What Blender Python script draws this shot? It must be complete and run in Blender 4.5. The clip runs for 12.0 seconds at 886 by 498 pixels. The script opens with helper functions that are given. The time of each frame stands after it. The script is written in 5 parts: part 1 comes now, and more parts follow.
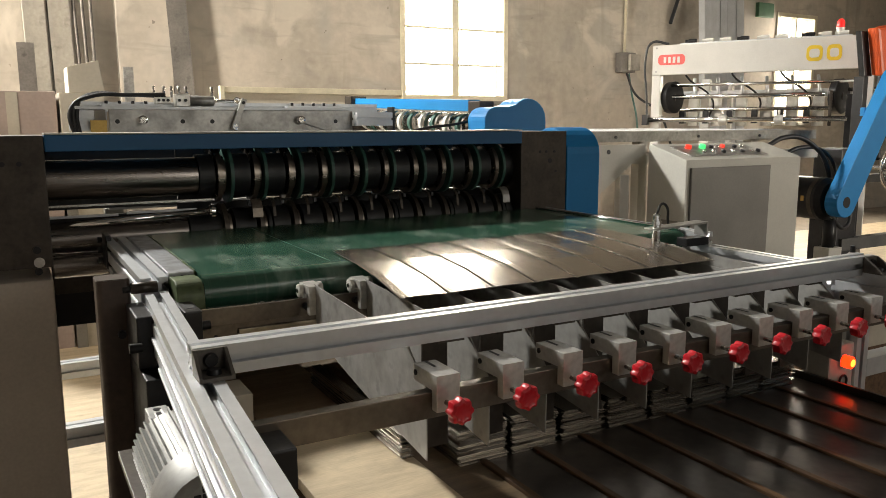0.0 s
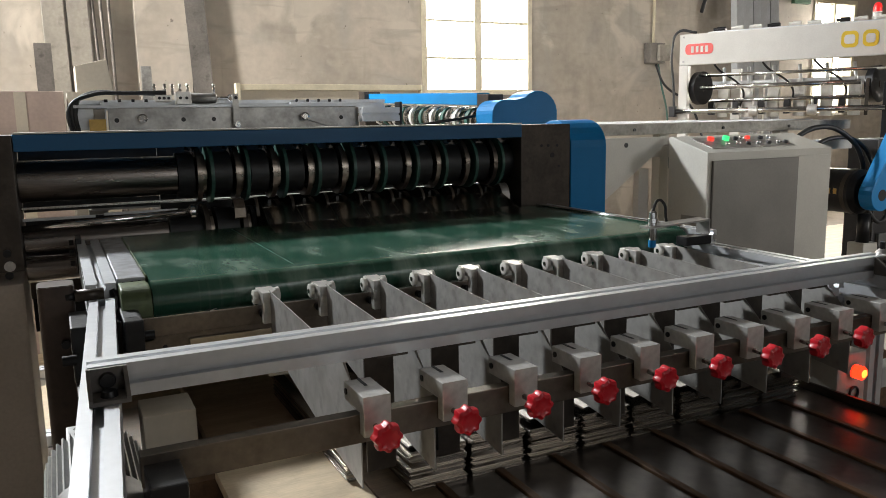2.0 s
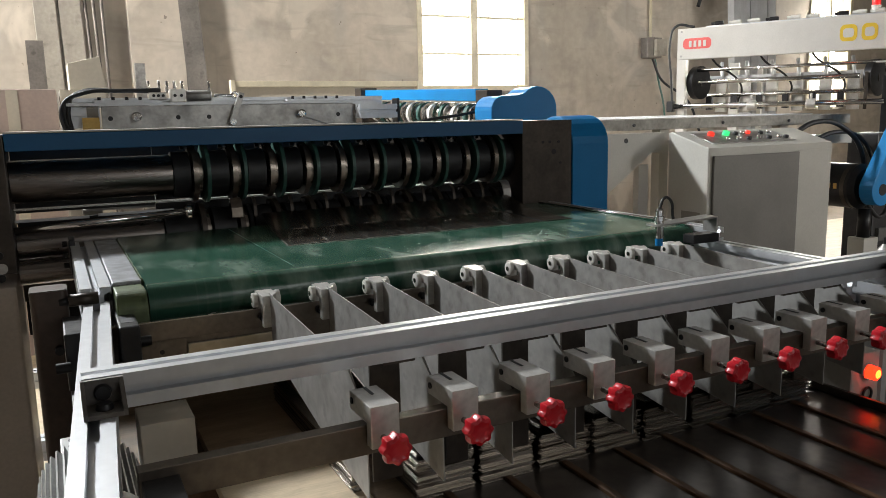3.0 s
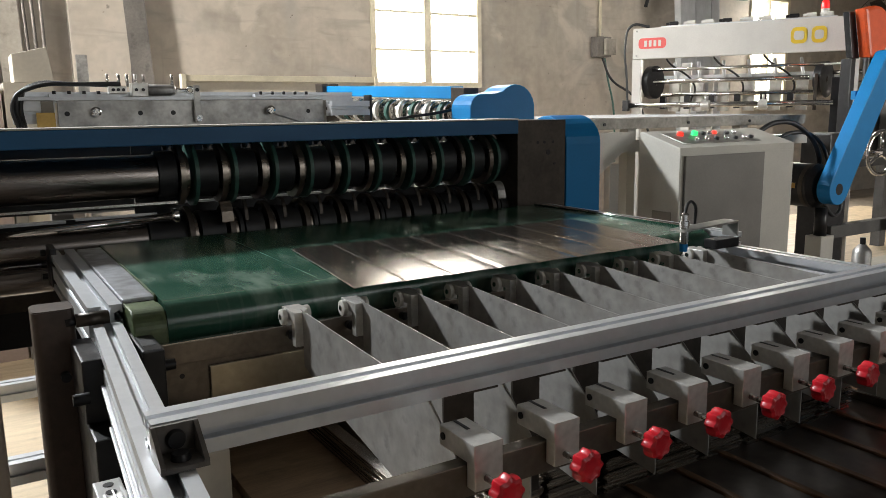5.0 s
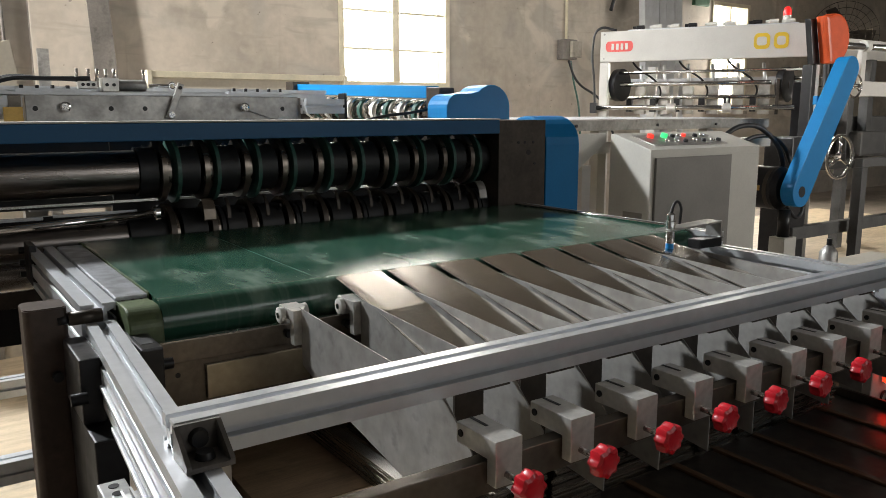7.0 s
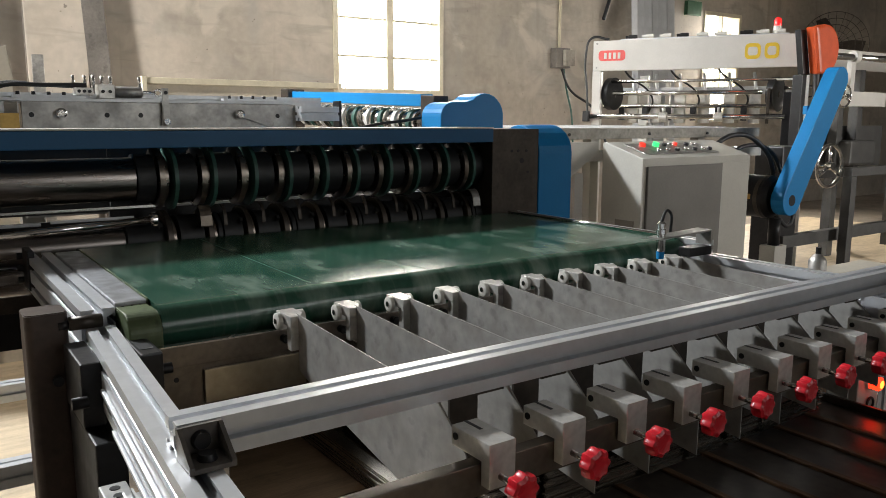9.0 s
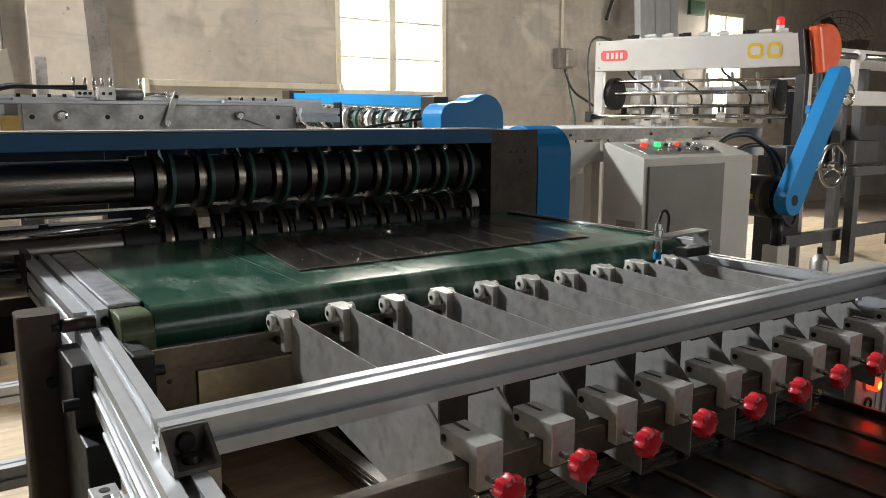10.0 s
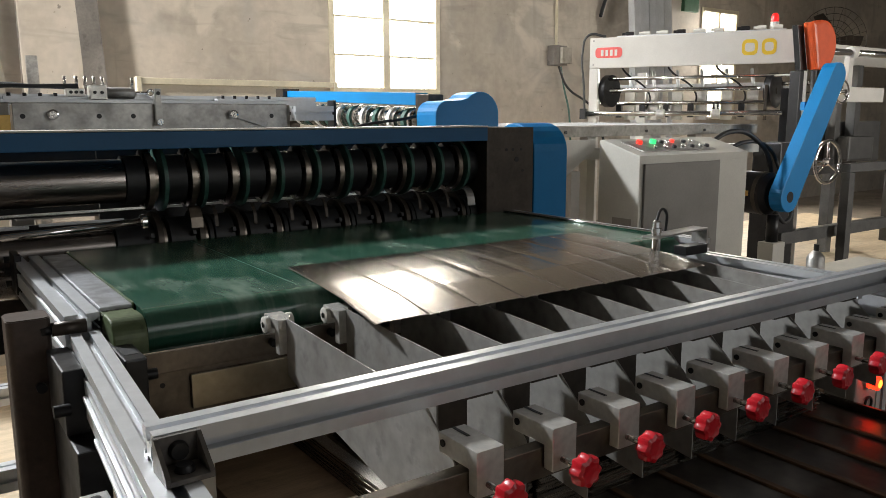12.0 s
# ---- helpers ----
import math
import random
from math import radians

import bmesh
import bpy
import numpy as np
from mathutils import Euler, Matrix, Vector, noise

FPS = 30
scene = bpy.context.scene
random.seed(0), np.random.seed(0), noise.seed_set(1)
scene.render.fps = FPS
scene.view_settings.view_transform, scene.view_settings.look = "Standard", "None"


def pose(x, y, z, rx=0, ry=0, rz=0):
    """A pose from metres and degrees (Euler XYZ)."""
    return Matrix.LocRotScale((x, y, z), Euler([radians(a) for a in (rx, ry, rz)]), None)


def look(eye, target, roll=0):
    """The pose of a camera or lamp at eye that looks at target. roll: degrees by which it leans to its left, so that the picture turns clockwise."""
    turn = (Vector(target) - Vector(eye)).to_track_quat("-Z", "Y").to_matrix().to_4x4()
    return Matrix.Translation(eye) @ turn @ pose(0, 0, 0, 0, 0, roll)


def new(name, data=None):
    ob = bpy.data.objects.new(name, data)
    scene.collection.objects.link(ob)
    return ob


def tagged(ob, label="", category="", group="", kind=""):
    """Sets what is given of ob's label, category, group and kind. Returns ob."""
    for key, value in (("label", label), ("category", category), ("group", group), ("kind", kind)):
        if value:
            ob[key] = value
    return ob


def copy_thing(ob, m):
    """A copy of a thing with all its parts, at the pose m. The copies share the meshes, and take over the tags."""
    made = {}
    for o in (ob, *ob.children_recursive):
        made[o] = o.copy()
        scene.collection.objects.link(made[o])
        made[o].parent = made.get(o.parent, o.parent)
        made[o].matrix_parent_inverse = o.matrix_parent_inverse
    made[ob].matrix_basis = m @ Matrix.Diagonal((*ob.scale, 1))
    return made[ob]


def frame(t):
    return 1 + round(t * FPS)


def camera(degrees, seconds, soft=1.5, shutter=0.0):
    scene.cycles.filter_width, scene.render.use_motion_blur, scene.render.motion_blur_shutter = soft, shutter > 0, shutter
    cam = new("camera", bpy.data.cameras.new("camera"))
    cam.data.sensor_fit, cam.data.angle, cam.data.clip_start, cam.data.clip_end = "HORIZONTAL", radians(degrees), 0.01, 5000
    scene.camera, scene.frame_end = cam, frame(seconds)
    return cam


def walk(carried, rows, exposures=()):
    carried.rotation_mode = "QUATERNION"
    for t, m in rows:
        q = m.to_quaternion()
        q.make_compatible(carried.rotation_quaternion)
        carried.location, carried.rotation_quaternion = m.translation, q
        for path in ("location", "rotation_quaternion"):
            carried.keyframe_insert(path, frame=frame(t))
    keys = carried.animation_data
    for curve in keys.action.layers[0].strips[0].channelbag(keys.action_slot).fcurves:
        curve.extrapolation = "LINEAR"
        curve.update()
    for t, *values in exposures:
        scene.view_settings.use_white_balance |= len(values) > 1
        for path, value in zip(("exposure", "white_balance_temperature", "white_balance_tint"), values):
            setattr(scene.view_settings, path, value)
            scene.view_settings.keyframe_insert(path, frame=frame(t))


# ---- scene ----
cam = camera(59.4, 12.0, soft=0.8)
PATH = [
    (0, (-0.461, -1.38, 1.138), (0.499, 0.346, 0.822), -0.2),
    (0.5, (-0.425, -1.369, 1.139), (0.522, 0.364, 0.821), -0.4),
    (1, (-0.385, -1.359, 1.139), (0.539, 0.386, 0.819), -0.6),
    (1.5, (-0.339, -1.352, 1.137), (0.56, 0.405, 0.813), -0.9),
    (2, (-0.299, -1.347, 1.132), (0.575, 0.423, 0.806), -1.0),
    (2.5, (-0.281, -1.34, 1.132), (0.585, 0.432, 0.801), -1.2),
    (3, (-0.296, -1.307, 1.134), (0.587, 0.456, 0.798), -1.3),
    (5, (-0.404, -1.143, 1.144), (0.624, 0.537, 0.796), -0.8),
    (5.5, (-0.423, -1.139, 1.144), (0.628, 0.527, 0.798), -0.6),
    (6, (-0.439, -1.129, 1.143), (0.635, 0.523, 0.797), -0.5),
    (6.5, (-0.449, -1.118, 1.142), (0.645, 0.52, 0.796), -0.3),
    (7, (-0.453, -1.11, 1.14), (0.659, 0.515, 0.793), -0.1),
    (9, (-0.468, -1.126, 1.145), (0.661, 0.491, 0.815), 0.2),
    (9.5, (-0.459, -1.136, 1.147), (0.665, 0.486, 0.819), 0.1),
    (10, (-0.452, -1.135, 1.145), (0.667, 0.49, 0.817), -0.0),
    (10.5, (-0.447, -1.13, 1.145), (0.668, 0.496, 0.814), -0.2),
    (11, (-0.444, -1.123, 1.145), (0.675, 0.501, 0.812), -0.3),
    (11.5, (-0.443, -1.119, 1.144), (0.681, 0.501, 0.81), -0.2),
    (12, (-0.445, -1.118, 1.146), (0.685, 0.498, 0.812), -0.2),
]
walk(cam, [(t, look(eye, target, roll)) for t, eye, target, roll in PATH],
     [(0.0, 0.12, 7350, 10), (0.6, 0.10, 7250, 10), (1.4, 0.0, 6600, 10), (7.0, 0.0, 6600, 10), (12.0, 0.0, 6650, 10)])

# ---- world and light ----
world = bpy.data.worlds.new("world")
scene.world = world
world.use_nodes = True
wn = world.node_tree
sky = wn.nodes.new("ShaderNodeTexSky")
sky.sky_type = "NISHITA"
sky.sun_disc = False
sky.sun_elevation, sky.sun_rotation = radians(35), radians(300)
wn.nodes["Background"].inputs[1].default_value = 0.12
wn.links.new(sky.outputs[0], wn.nodes["Background"].inputs[0])
scene.view_settings.exposure = 0.0


def opening_light(name, eye, target, wide, high, watts, colour, spread=180):
    data = bpy.data.lights.new(name, "AREA")
    data.shape, data.size, data.size_y, data.energy, data.color = "RECTANGLE", wide, high, watts, colour
    data.spread = radians(spread)
    lamp = new(name, data)
    lamp.matrix_world = look(eye, target)
    return lamp


# daylight through the high gable window, the side window and the two back windows
opening_light("gable_window_daylight", (-2.0, 4.94, 4.5), (0.4, 0.5, 0.9), 0.55, 0.45, 610, (0.93, 0.97, 1.0))
opening_light("side_window_daylight", (-6.15, 1.7, 3.9), (0.7, 4.95, 1.7), 0.7, 0.7, 84, (1.0, 0.96, 0.90), 52)
opening_light("back_window_daylight", (3.23, 4.93, 2.3), (2.4, 0.0, 0.9), 1.0, 1.7, 70, (1.0, 0.97, 0.92))
opening_light("far_window_daylight", (7.98, 4.93, 1.8), (5.0, 0.5, 0.6), 0.65, 1.2, 110, (1.0, 0.95, 0.87))
# added fill lamp behind the camera, lifts the front faces; source unseen
opening_light("door_daylight", (2.5, -5.95, 2.5), (1.5, 1.0, 1.0), 2.8, 2.2, 36, (1.0, 0.94, 0.86))
# added narrow fill for the drive arm and right background, with no visible source
opening_light("yard_door_daylight", (8.6, -5.95, 2.2), (5.2, 2.0, 1.4), 1.8, 2.2, 42, (1.0, 0.96, 0.90), 50)


# ---- materials ----
def material(name, colour, rough=0.5, metal=0.0, var=0.25, scale=12.0, fine=90.0, bump=0.15, stretch=(1, 1, 1), tint=None, coat=0.0,
             spots=0.0, glow=0.0, rough_var=0.12):
    m = bpy.data.materials.new(name)
    m.use_nodes = True
    nt = m.node_tree
    n, ln = nt.nodes, nt.links
    b = n["Principled BSDF"]
    co = n.new("ShaderNodeTexCoord")
    mp = n.new("ShaderNodeMapping")
    mp.inputs["Scale"].default_value = stretch
    ln.new(co.outputs["Object"], mp.inputs[0])
    big, small = n.new("ShaderNodeTexNoise"), n.new("ShaderNodeTexNoise")
    big.inputs["Scale"].default_value, big.inputs["Detail"].default_value = scale, 6
    small.inputs["Scale"].default_value, small.inputs["Detail"].default_value = fine, 4
    ln.new(mp.outputs[0], big.inputs[0])
    ln.new(mp.outputs[0], small.inputs[0])
    tint = tint or tuple(c * (1 - var) for c in colour)
    mix = n.new("ShaderNodeMix")
    mix.data_type = "RGBA"
    ramp = n.new("ShaderNodeMapRange")
    ramp.inputs[1].default_value, ramp.inputs[2].default_value = 0.38, 0.66
    ln.new(big.outputs[0], ramp.inputs[0])
    ln.new(ramp.outputs[0], mix.inputs[0])
    mix.inputs[6].default_value, mix.inputs[7].default_value = (*colour, 1), (*tint, 1)
    mix2 = n.new("ShaderNodeMix")
    mix2.data_type, mix2.blend_type = "RGBA", "MULTIPLY"
    r2 = n.new("ShaderNodeMapRange")
    r2.inputs[1].default_value, r2.inputs[2].default_value, r2.inputs[3].default_value = 0.3, 0.7, 1 - var * 0.7
    ln.new(small.outputs[0], r2.inputs[0])
    mix2.inputs[0].default_value = 1.0
    ln.new(mix.outputs[2], mix2.inputs[6])
    ln.new(r2.outputs[0], mix2.inputs[7])
    out = mix2.outputs[2]
    if spots:
        sp = n.new("ShaderNodeTexNoise")
        sp.inputs["Scale"].default_value, sp.inputs["Detail"].default_value = scale * 2.7, 8
        sr = n.new("ShaderNodeMapRange")
        sr.inputs[1].default_value, sr.inputs[2].default_value = 0.58, 0.7
        ln.new(co.outputs["Object"], sp.inputs[0])
        ln.new(sp.outputs[0], sr.inputs[0])
        m3 = n.new("ShaderNodeMix")
        m3.data_type = "RGBA"
        sm = n.new("ShaderNodeMath")
        sm.operation = "MULTIPLY"
        sm.inputs[1].default_value = spots
        ln.new(sr.outputs[0], sm.inputs[0])
        ln.new(sm.outputs[0], m3.inputs[0])
        ln.new(out, m3.inputs[6])
        m3.inputs[7].default_value = (*[c * 0.35 for c in tint], 1)
        out = m3.outputs[2]
    ln.new(out, b.inputs["Base Color"])
    rr = n.new("ShaderNodeMapRange")
    rr.inputs[3].default_value, rr.inputs[4].default_value = max(rough - rough_var, 0.03), min(rough + rough_var, 1)
    ln.new(big.outputs[0], rr.inputs[0])
    ln.new(rr.outputs[0], b.inputs["Roughness"])
    b.inputs["Metallic"].default_value = metal
    b.inputs["Coat Weight"].default_value = coat
    if bump:
        bp = n.new("ShaderNodeBump")
        bp.inputs["Strength"].default_value, bp.inputs["Distance"].default_value = bump, 0.002
        ln.new(small.outputs[0], bp.inputs["Height"])
        ln.new(bp.outputs[0], b.inputs["Normal"])
    if glow:
        b.inputs["Emission Color"].default_value = (*colour, 1)
        b.inputs["Emission Strength"].default_value = glow
    return m


def glow_material(name, colour, strength):
    m = bpy.data.materials.new(name)
    m.use_nodes = True
    b = m.node_tree.nodes["Principled BSDF"]
    b.inputs["Base Color"].default_value = (*colour, 1)
    b.inputs["Emission Color"].default_value = (*colour, 1)
    b.inputs["Emission Strength"].default_value = strength
    b.inputs["Roughness"].default_value = 0.3
    return m


ALU = material("anodised_aluminium", (0.64, 0.66, 0.685), 0.38, 0.55, 0.14, 6, 60, 0.04, (1, 1, 1), rough_var=0.08)
ALU_MILLED = material("milled_aluminium", (0.78, 0.765, 0.73), 0.33, 0.55, 0.22, 25, 140, 0.08)
STEEL = material("bright_steel", (0.56, 0.54, 0.51), 0.24, 1.0, 0.2, 14, 160, 0.05, (1, 1, 1))
GALV = material("dull_sheet_steel", (0.50, 0.49, 0.47), 0.42, 0.85, 0.30, 16, 70, 0.1, (1, 1, 1), rough_var=0.15)
CHROME = material("chrome", (0.78, 0.78, 0.78), 0.12, 1.0, 0.08, 20, 120, 0.02, rough_var=0.04)
TIN = material("tinplate", (0.43, 0.395, 0.35), 0.24, 1.0, 0.10, 5, 200, 0.02, (1, 0.1, 1), rough_var=0.05)
DARK_STEEL = material("dark_oiled_steel", (0.085, 0.07, 0.058), 0.42, 0.55, 0.35, 14, 90, 0.15, spots=0.3)
BAR_STEEL = material("hot_rolled_flat_steel", (0.20, 0.17, 0.14), 0.36, 0.85, 0.3, 12, 110, 0.1, spots=0.2)
POST_PAINT = material("brown_worn_enamel", (0.085, 0.058, 0.044), 0.4, 0.2, 0.35, 10, 90, 0.12, spots=0.4)
MOTOR_GREY = material("grey_motor_enamel", (0.40, 0.40, 0.39), 0.5, 0.15, 0.2, 20, 120, 0.08, spots=0.2)
CAST = material("dark_cast_alloy", (0.17, 0.155, 0.14), 0.5, 0.35, 0.3, 40, 120, 0.2, spots=0.3)
COVER = material("scratched_cover_steel", (0.52, 0.54, 0.57), 0.38, 0.4, 0.5, 45, 90, 0.12, (1, 1, 1), (0.30, 0.30, 0.31), spots=0.4)
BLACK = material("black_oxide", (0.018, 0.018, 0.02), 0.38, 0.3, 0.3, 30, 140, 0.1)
RUBBER = material("black_rubber", (0.015, 0.016, 0.018), 0.5, 0.0, 0.3, 30, 120, 0.1)
KNIFE = material("worn_knife_steel", (0.27, 0.235, 0.20), 0.30, 0.9, 0.3, 20, 120, 0.05, spots=0.2)
ROLL = material("worn_roll_steel", (0.32, 0.29, 0.27), 0.28, 1.0, 0.3, 8, 60, 0.06, (0.4, 4, 4))
GREEN_RING = material("green_rubber_ring", (0.045, 0.13, 0.105), 0.45, 0.0, 0.3, 40, 120, 0.1)
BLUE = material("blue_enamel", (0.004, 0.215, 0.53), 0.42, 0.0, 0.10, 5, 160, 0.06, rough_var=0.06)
BLUE.node_tree.nodes["Principled BSDF"].inputs["Specular IOR Level"].default_value = 0.3
# darker copy of the blue enamel: the beam's shaded front put into the colour
BLUE_SHADED = material("shaded_blue_enamel", (0.003, 0.10, 0.25), 0.5, 0.0, 0.12, 5, 160, 0.06, rough_var=0.06)
CREAM = material("cream_machine_enamel", (0.53, 0.52, 0.475), 0.42, 0.0, 0.10, 5, 120, 0.08)
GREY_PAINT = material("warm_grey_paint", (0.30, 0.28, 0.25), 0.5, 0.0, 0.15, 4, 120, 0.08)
DOOR_GREY = material("dark_grey_door_paint", (0.20, 0.19, 0.175), 0.5, 0.0, 0.12, 5, 120, 0.06)
# column grey made paler in place of missing light on its front
LIT_COLUMN_PAINT = material("front_lit_column_paint", (0.55, 0.49, 0.43), 0.5, 0.0, 0.15, 4, 120, 0.08)
WHITE_PAINT = material("white_gantry_paint", (0.64, 0.62, 0.58), 0.42, 0.0, 0.10, 5, 120, 0.06)
RED = material("red_plastic", (0.62, 0.012, 0.025), 0.33, 0.0, 0.12, 30, 120, 0.04, coat=0.15, rough_var=0.05)
ORANGE = material("orange_paint", (0.75, 0.10, 0.02), 0.42, 0.0, 0.15, 10, 120, 0.06)
PALE_GREEN = material("pale_green_paint", (0.11, 0.15, 0.065), 0.45, 0.1, 0.3, 20, 90, 0.1, spots=0.6)
NYLON = material("white_nylon", (0.70, 0.69, 0.64), 0.4, 0.0, 0.12, 30, 120, 0.05)
PLY = material("plywood", (0.66, 0.53, 0.36), 0.55, 0.0, 0.2, 5, 60, 0.15, (1, 6, 6), spots=0.25)
FIN = material("matt_grey_sheet", (0.46, 0.455, 0.44), 0.5, 0.45, 0.28, 14, 60, 0.08, (1, 1, 1), (0.36, 0.345, 0.32), spots=0.35)
DARK_PLY = material("dark_brown_plywood", (0.22, 0.15, 0.085), 0.55, 0.0, 0.35, 6, 60, 0.15, (1, 6, 6), spots=0.4)
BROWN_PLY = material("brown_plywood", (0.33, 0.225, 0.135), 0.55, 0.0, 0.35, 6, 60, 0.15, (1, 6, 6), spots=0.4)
WOOD = material("brown_wood", (0.16, 0.085, 0.04), 0.6, 0.0, 0.4, 10, 80, 0.3, (6, 0.6, 6))
PLATE_DARK = material("stained_tinplate_stack", (0.115, 0.095, 0.082), 0.34, 0.6, 0.45, 9, 60, 0.05, (1, 1, 1), spots=0.3)
def plaster_material():
    """Old trowelled cement plaster: broad stains, grey patches, trowel streaks and small chips."""
    m = material("dirty_plaster", (0.53, 0.475, 0.405), 0.85, 0.0, 0.22, 1.1, 14, 0.7, (1, 1, 1), (0.40, 0.36, 0.305), spots=0.3)
    nt = m.node_tree
    n, ln = nt.nodes, nt.links
    b = n["Principled BSDF"]
    out = b.inputs["Base Color"].links[0].from_socket
    co = n.new("ShaderNodeTexCoord")
    def layer(out, stretch, scale, detail, lo, hi, amount, colour, distortion=0.0):
        mp = n.new("ShaderNodeMapping")
        mp.inputs["Scale"].default_value = stretch
        no = n.new("ShaderNodeTexNoise")
        no.inputs["Scale"].default_value, no.inputs["Detail"].default_value, no.inputs["Distortion"].default_value = scale, detail, distortion
        r = n.new("ShaderNodeMapRange")
        r.inputs[1].default_value, r.inputs[2].default_value, r.inputs[4].default_value = lo, hi, amount
        mx = n.new("ShaderNodeMix")
        mx.data_type = "RGBA"
        mx.inputs[7].default_value = (*colour, 1)
        ln.new(co.outputs["Object"], mp.inputs[0])
        ln.new(mp.outputs[0], no.inputs[0])
        ln.new(no.outputs[0], r.inputs[0])
        ln.new(r.outputs[0], mx.inputs[0])
        ln.new(out, mx.inputs[6])
        return mx.outputs[2]
    out = layer(out, (1, 1, 1), 0.9, 5, 0.52, 0.68, 0.6, (0.36, 0.345, 0.32), 1.2)
    out = layer(out, (1, 1, 1), 2.1, 6, 0.56, 0.66, 0.55, (0.62, 0.565, 0.485), 0.8)
    out = layer(out, (0.6, 1, 3.5), 3.0, 7, 0.57, 0.70, 0.5, (0.31, 0.28, 0.24), 0.6)
    out = layer(out, (4.5, 1, 0.35), 1.6, 6, 0.60, 0.74, 0.55, (0.27, 0.235, 0.19), 0.3)
    out = layer(out, (1, 1, 1), 17.0, 3, 0.70, 0.74, 0.8, (0.16, 0.14, 0.12))
    ln.new(out, b.inputs["Base Color"])
    return m


PLASTER = plaster_material()
CONCRETE = material("concrete_floor", (0.30, 0.25, 0.20), 0.75, 0.0, 0.3, 2.0, 20, 0.4, spots=0.4)
CONC_COL = material("cast_concrete", (0.40, 0.37, 0.32), 0.8, 0.0, 0.25, 4, 40, 0.5, spots=0.5)
RUSTY = material("old_painted_steel", (0.26, 0.24, 0.22), 0.5, 0.4, 0.3, 5, 60, 0.2, spots=0.6)
CARD = material("pale_cardboard", (0.62, 0.57, 0.48), 0.8, 0.0, 0.12, 4, 60, 0.1)
PINK = material("pinkish_board", (0.50, 0.40, 0.36), 0.7, 0.0, 0.15, 4, 60, 0.1)
# for the unseen south and east walls, dark to cut bounced light
DARK_WALL = material("low_bounce_wall", (0.17, 0.155, 0.14), 0.85, 0.0, 0.3, 1.5, 14, 0.5, spots=0.3)
ROOF = material("sheet_roof", (0.22, 0.21, 0.20), 0.7, 0.2, 0.2, 3, 40, 0.2)
YELLOW = material("yellow_vinyl", (0.75, 0.52, 0.04), 0.4, 0, 0.08, 20, 90, 0.02)
SIGN_RED = material("red_vinyl", (0.78, 0.10, 0.09), 0.4, 0, 0.08, 20, 90, 0.02)
GREEN_SIGN = material("green_sign", (0.03, 0.11, 0.05), 0.5, 0, 0.2, 20, 90, 0.02)
BRASS = material("brass", (0.55, 0.36, 0.12), 0.35, 0.9, 0.2, 20, 90, 0.05)
# steel with the warm reflection painted in as a tan tint
TAN_PLATE = material("warm_reflecting_steel", (0.46, 0.40, 0.30), 0.34, 0.9, 0.2, 20, 90, 0.05)
DUSTY = material("dusty_table_steel", (0.40, 0.385, 0.35), 0.62, 0.3, 0.35, 7, 60, 0.2, spots=0.5)
FRAME_GREY = material("dark_grey_frame_paint", (0.075, 0.074, 0.072), 0.5, 0.1, 0.3, 8, 90, 0.1, spots=0.3)
FRAME_PAINT = material("window_frame_paint", (0.72, 0.66, 0.50), 0.5, 0, 0.15, 8, 60, 0.1)
BACKDROP = glow_material("sky_behind_window", (1.0, 0.97, 0.88), 7.0)
LAMP_RED = glow_material("lit_red_lamp", (0.85, 0.02, 0.02), 0.7)
LAMP_ORANGE = glow_material("lit_red_button", (1.0, 0.02, 0.005), 5.0)
LAMP_CORE = glow_material("lit_red_button_core", (1.0, 0.16, 0.02), 6.0)
LED_GREEN = glow_material("lit_green_button", (0.05, 0.9, 0.25), 0.8)
LED_RED = glow_material("lit_small_red_button", (0.9, 0.05, 0.03), 0.7)


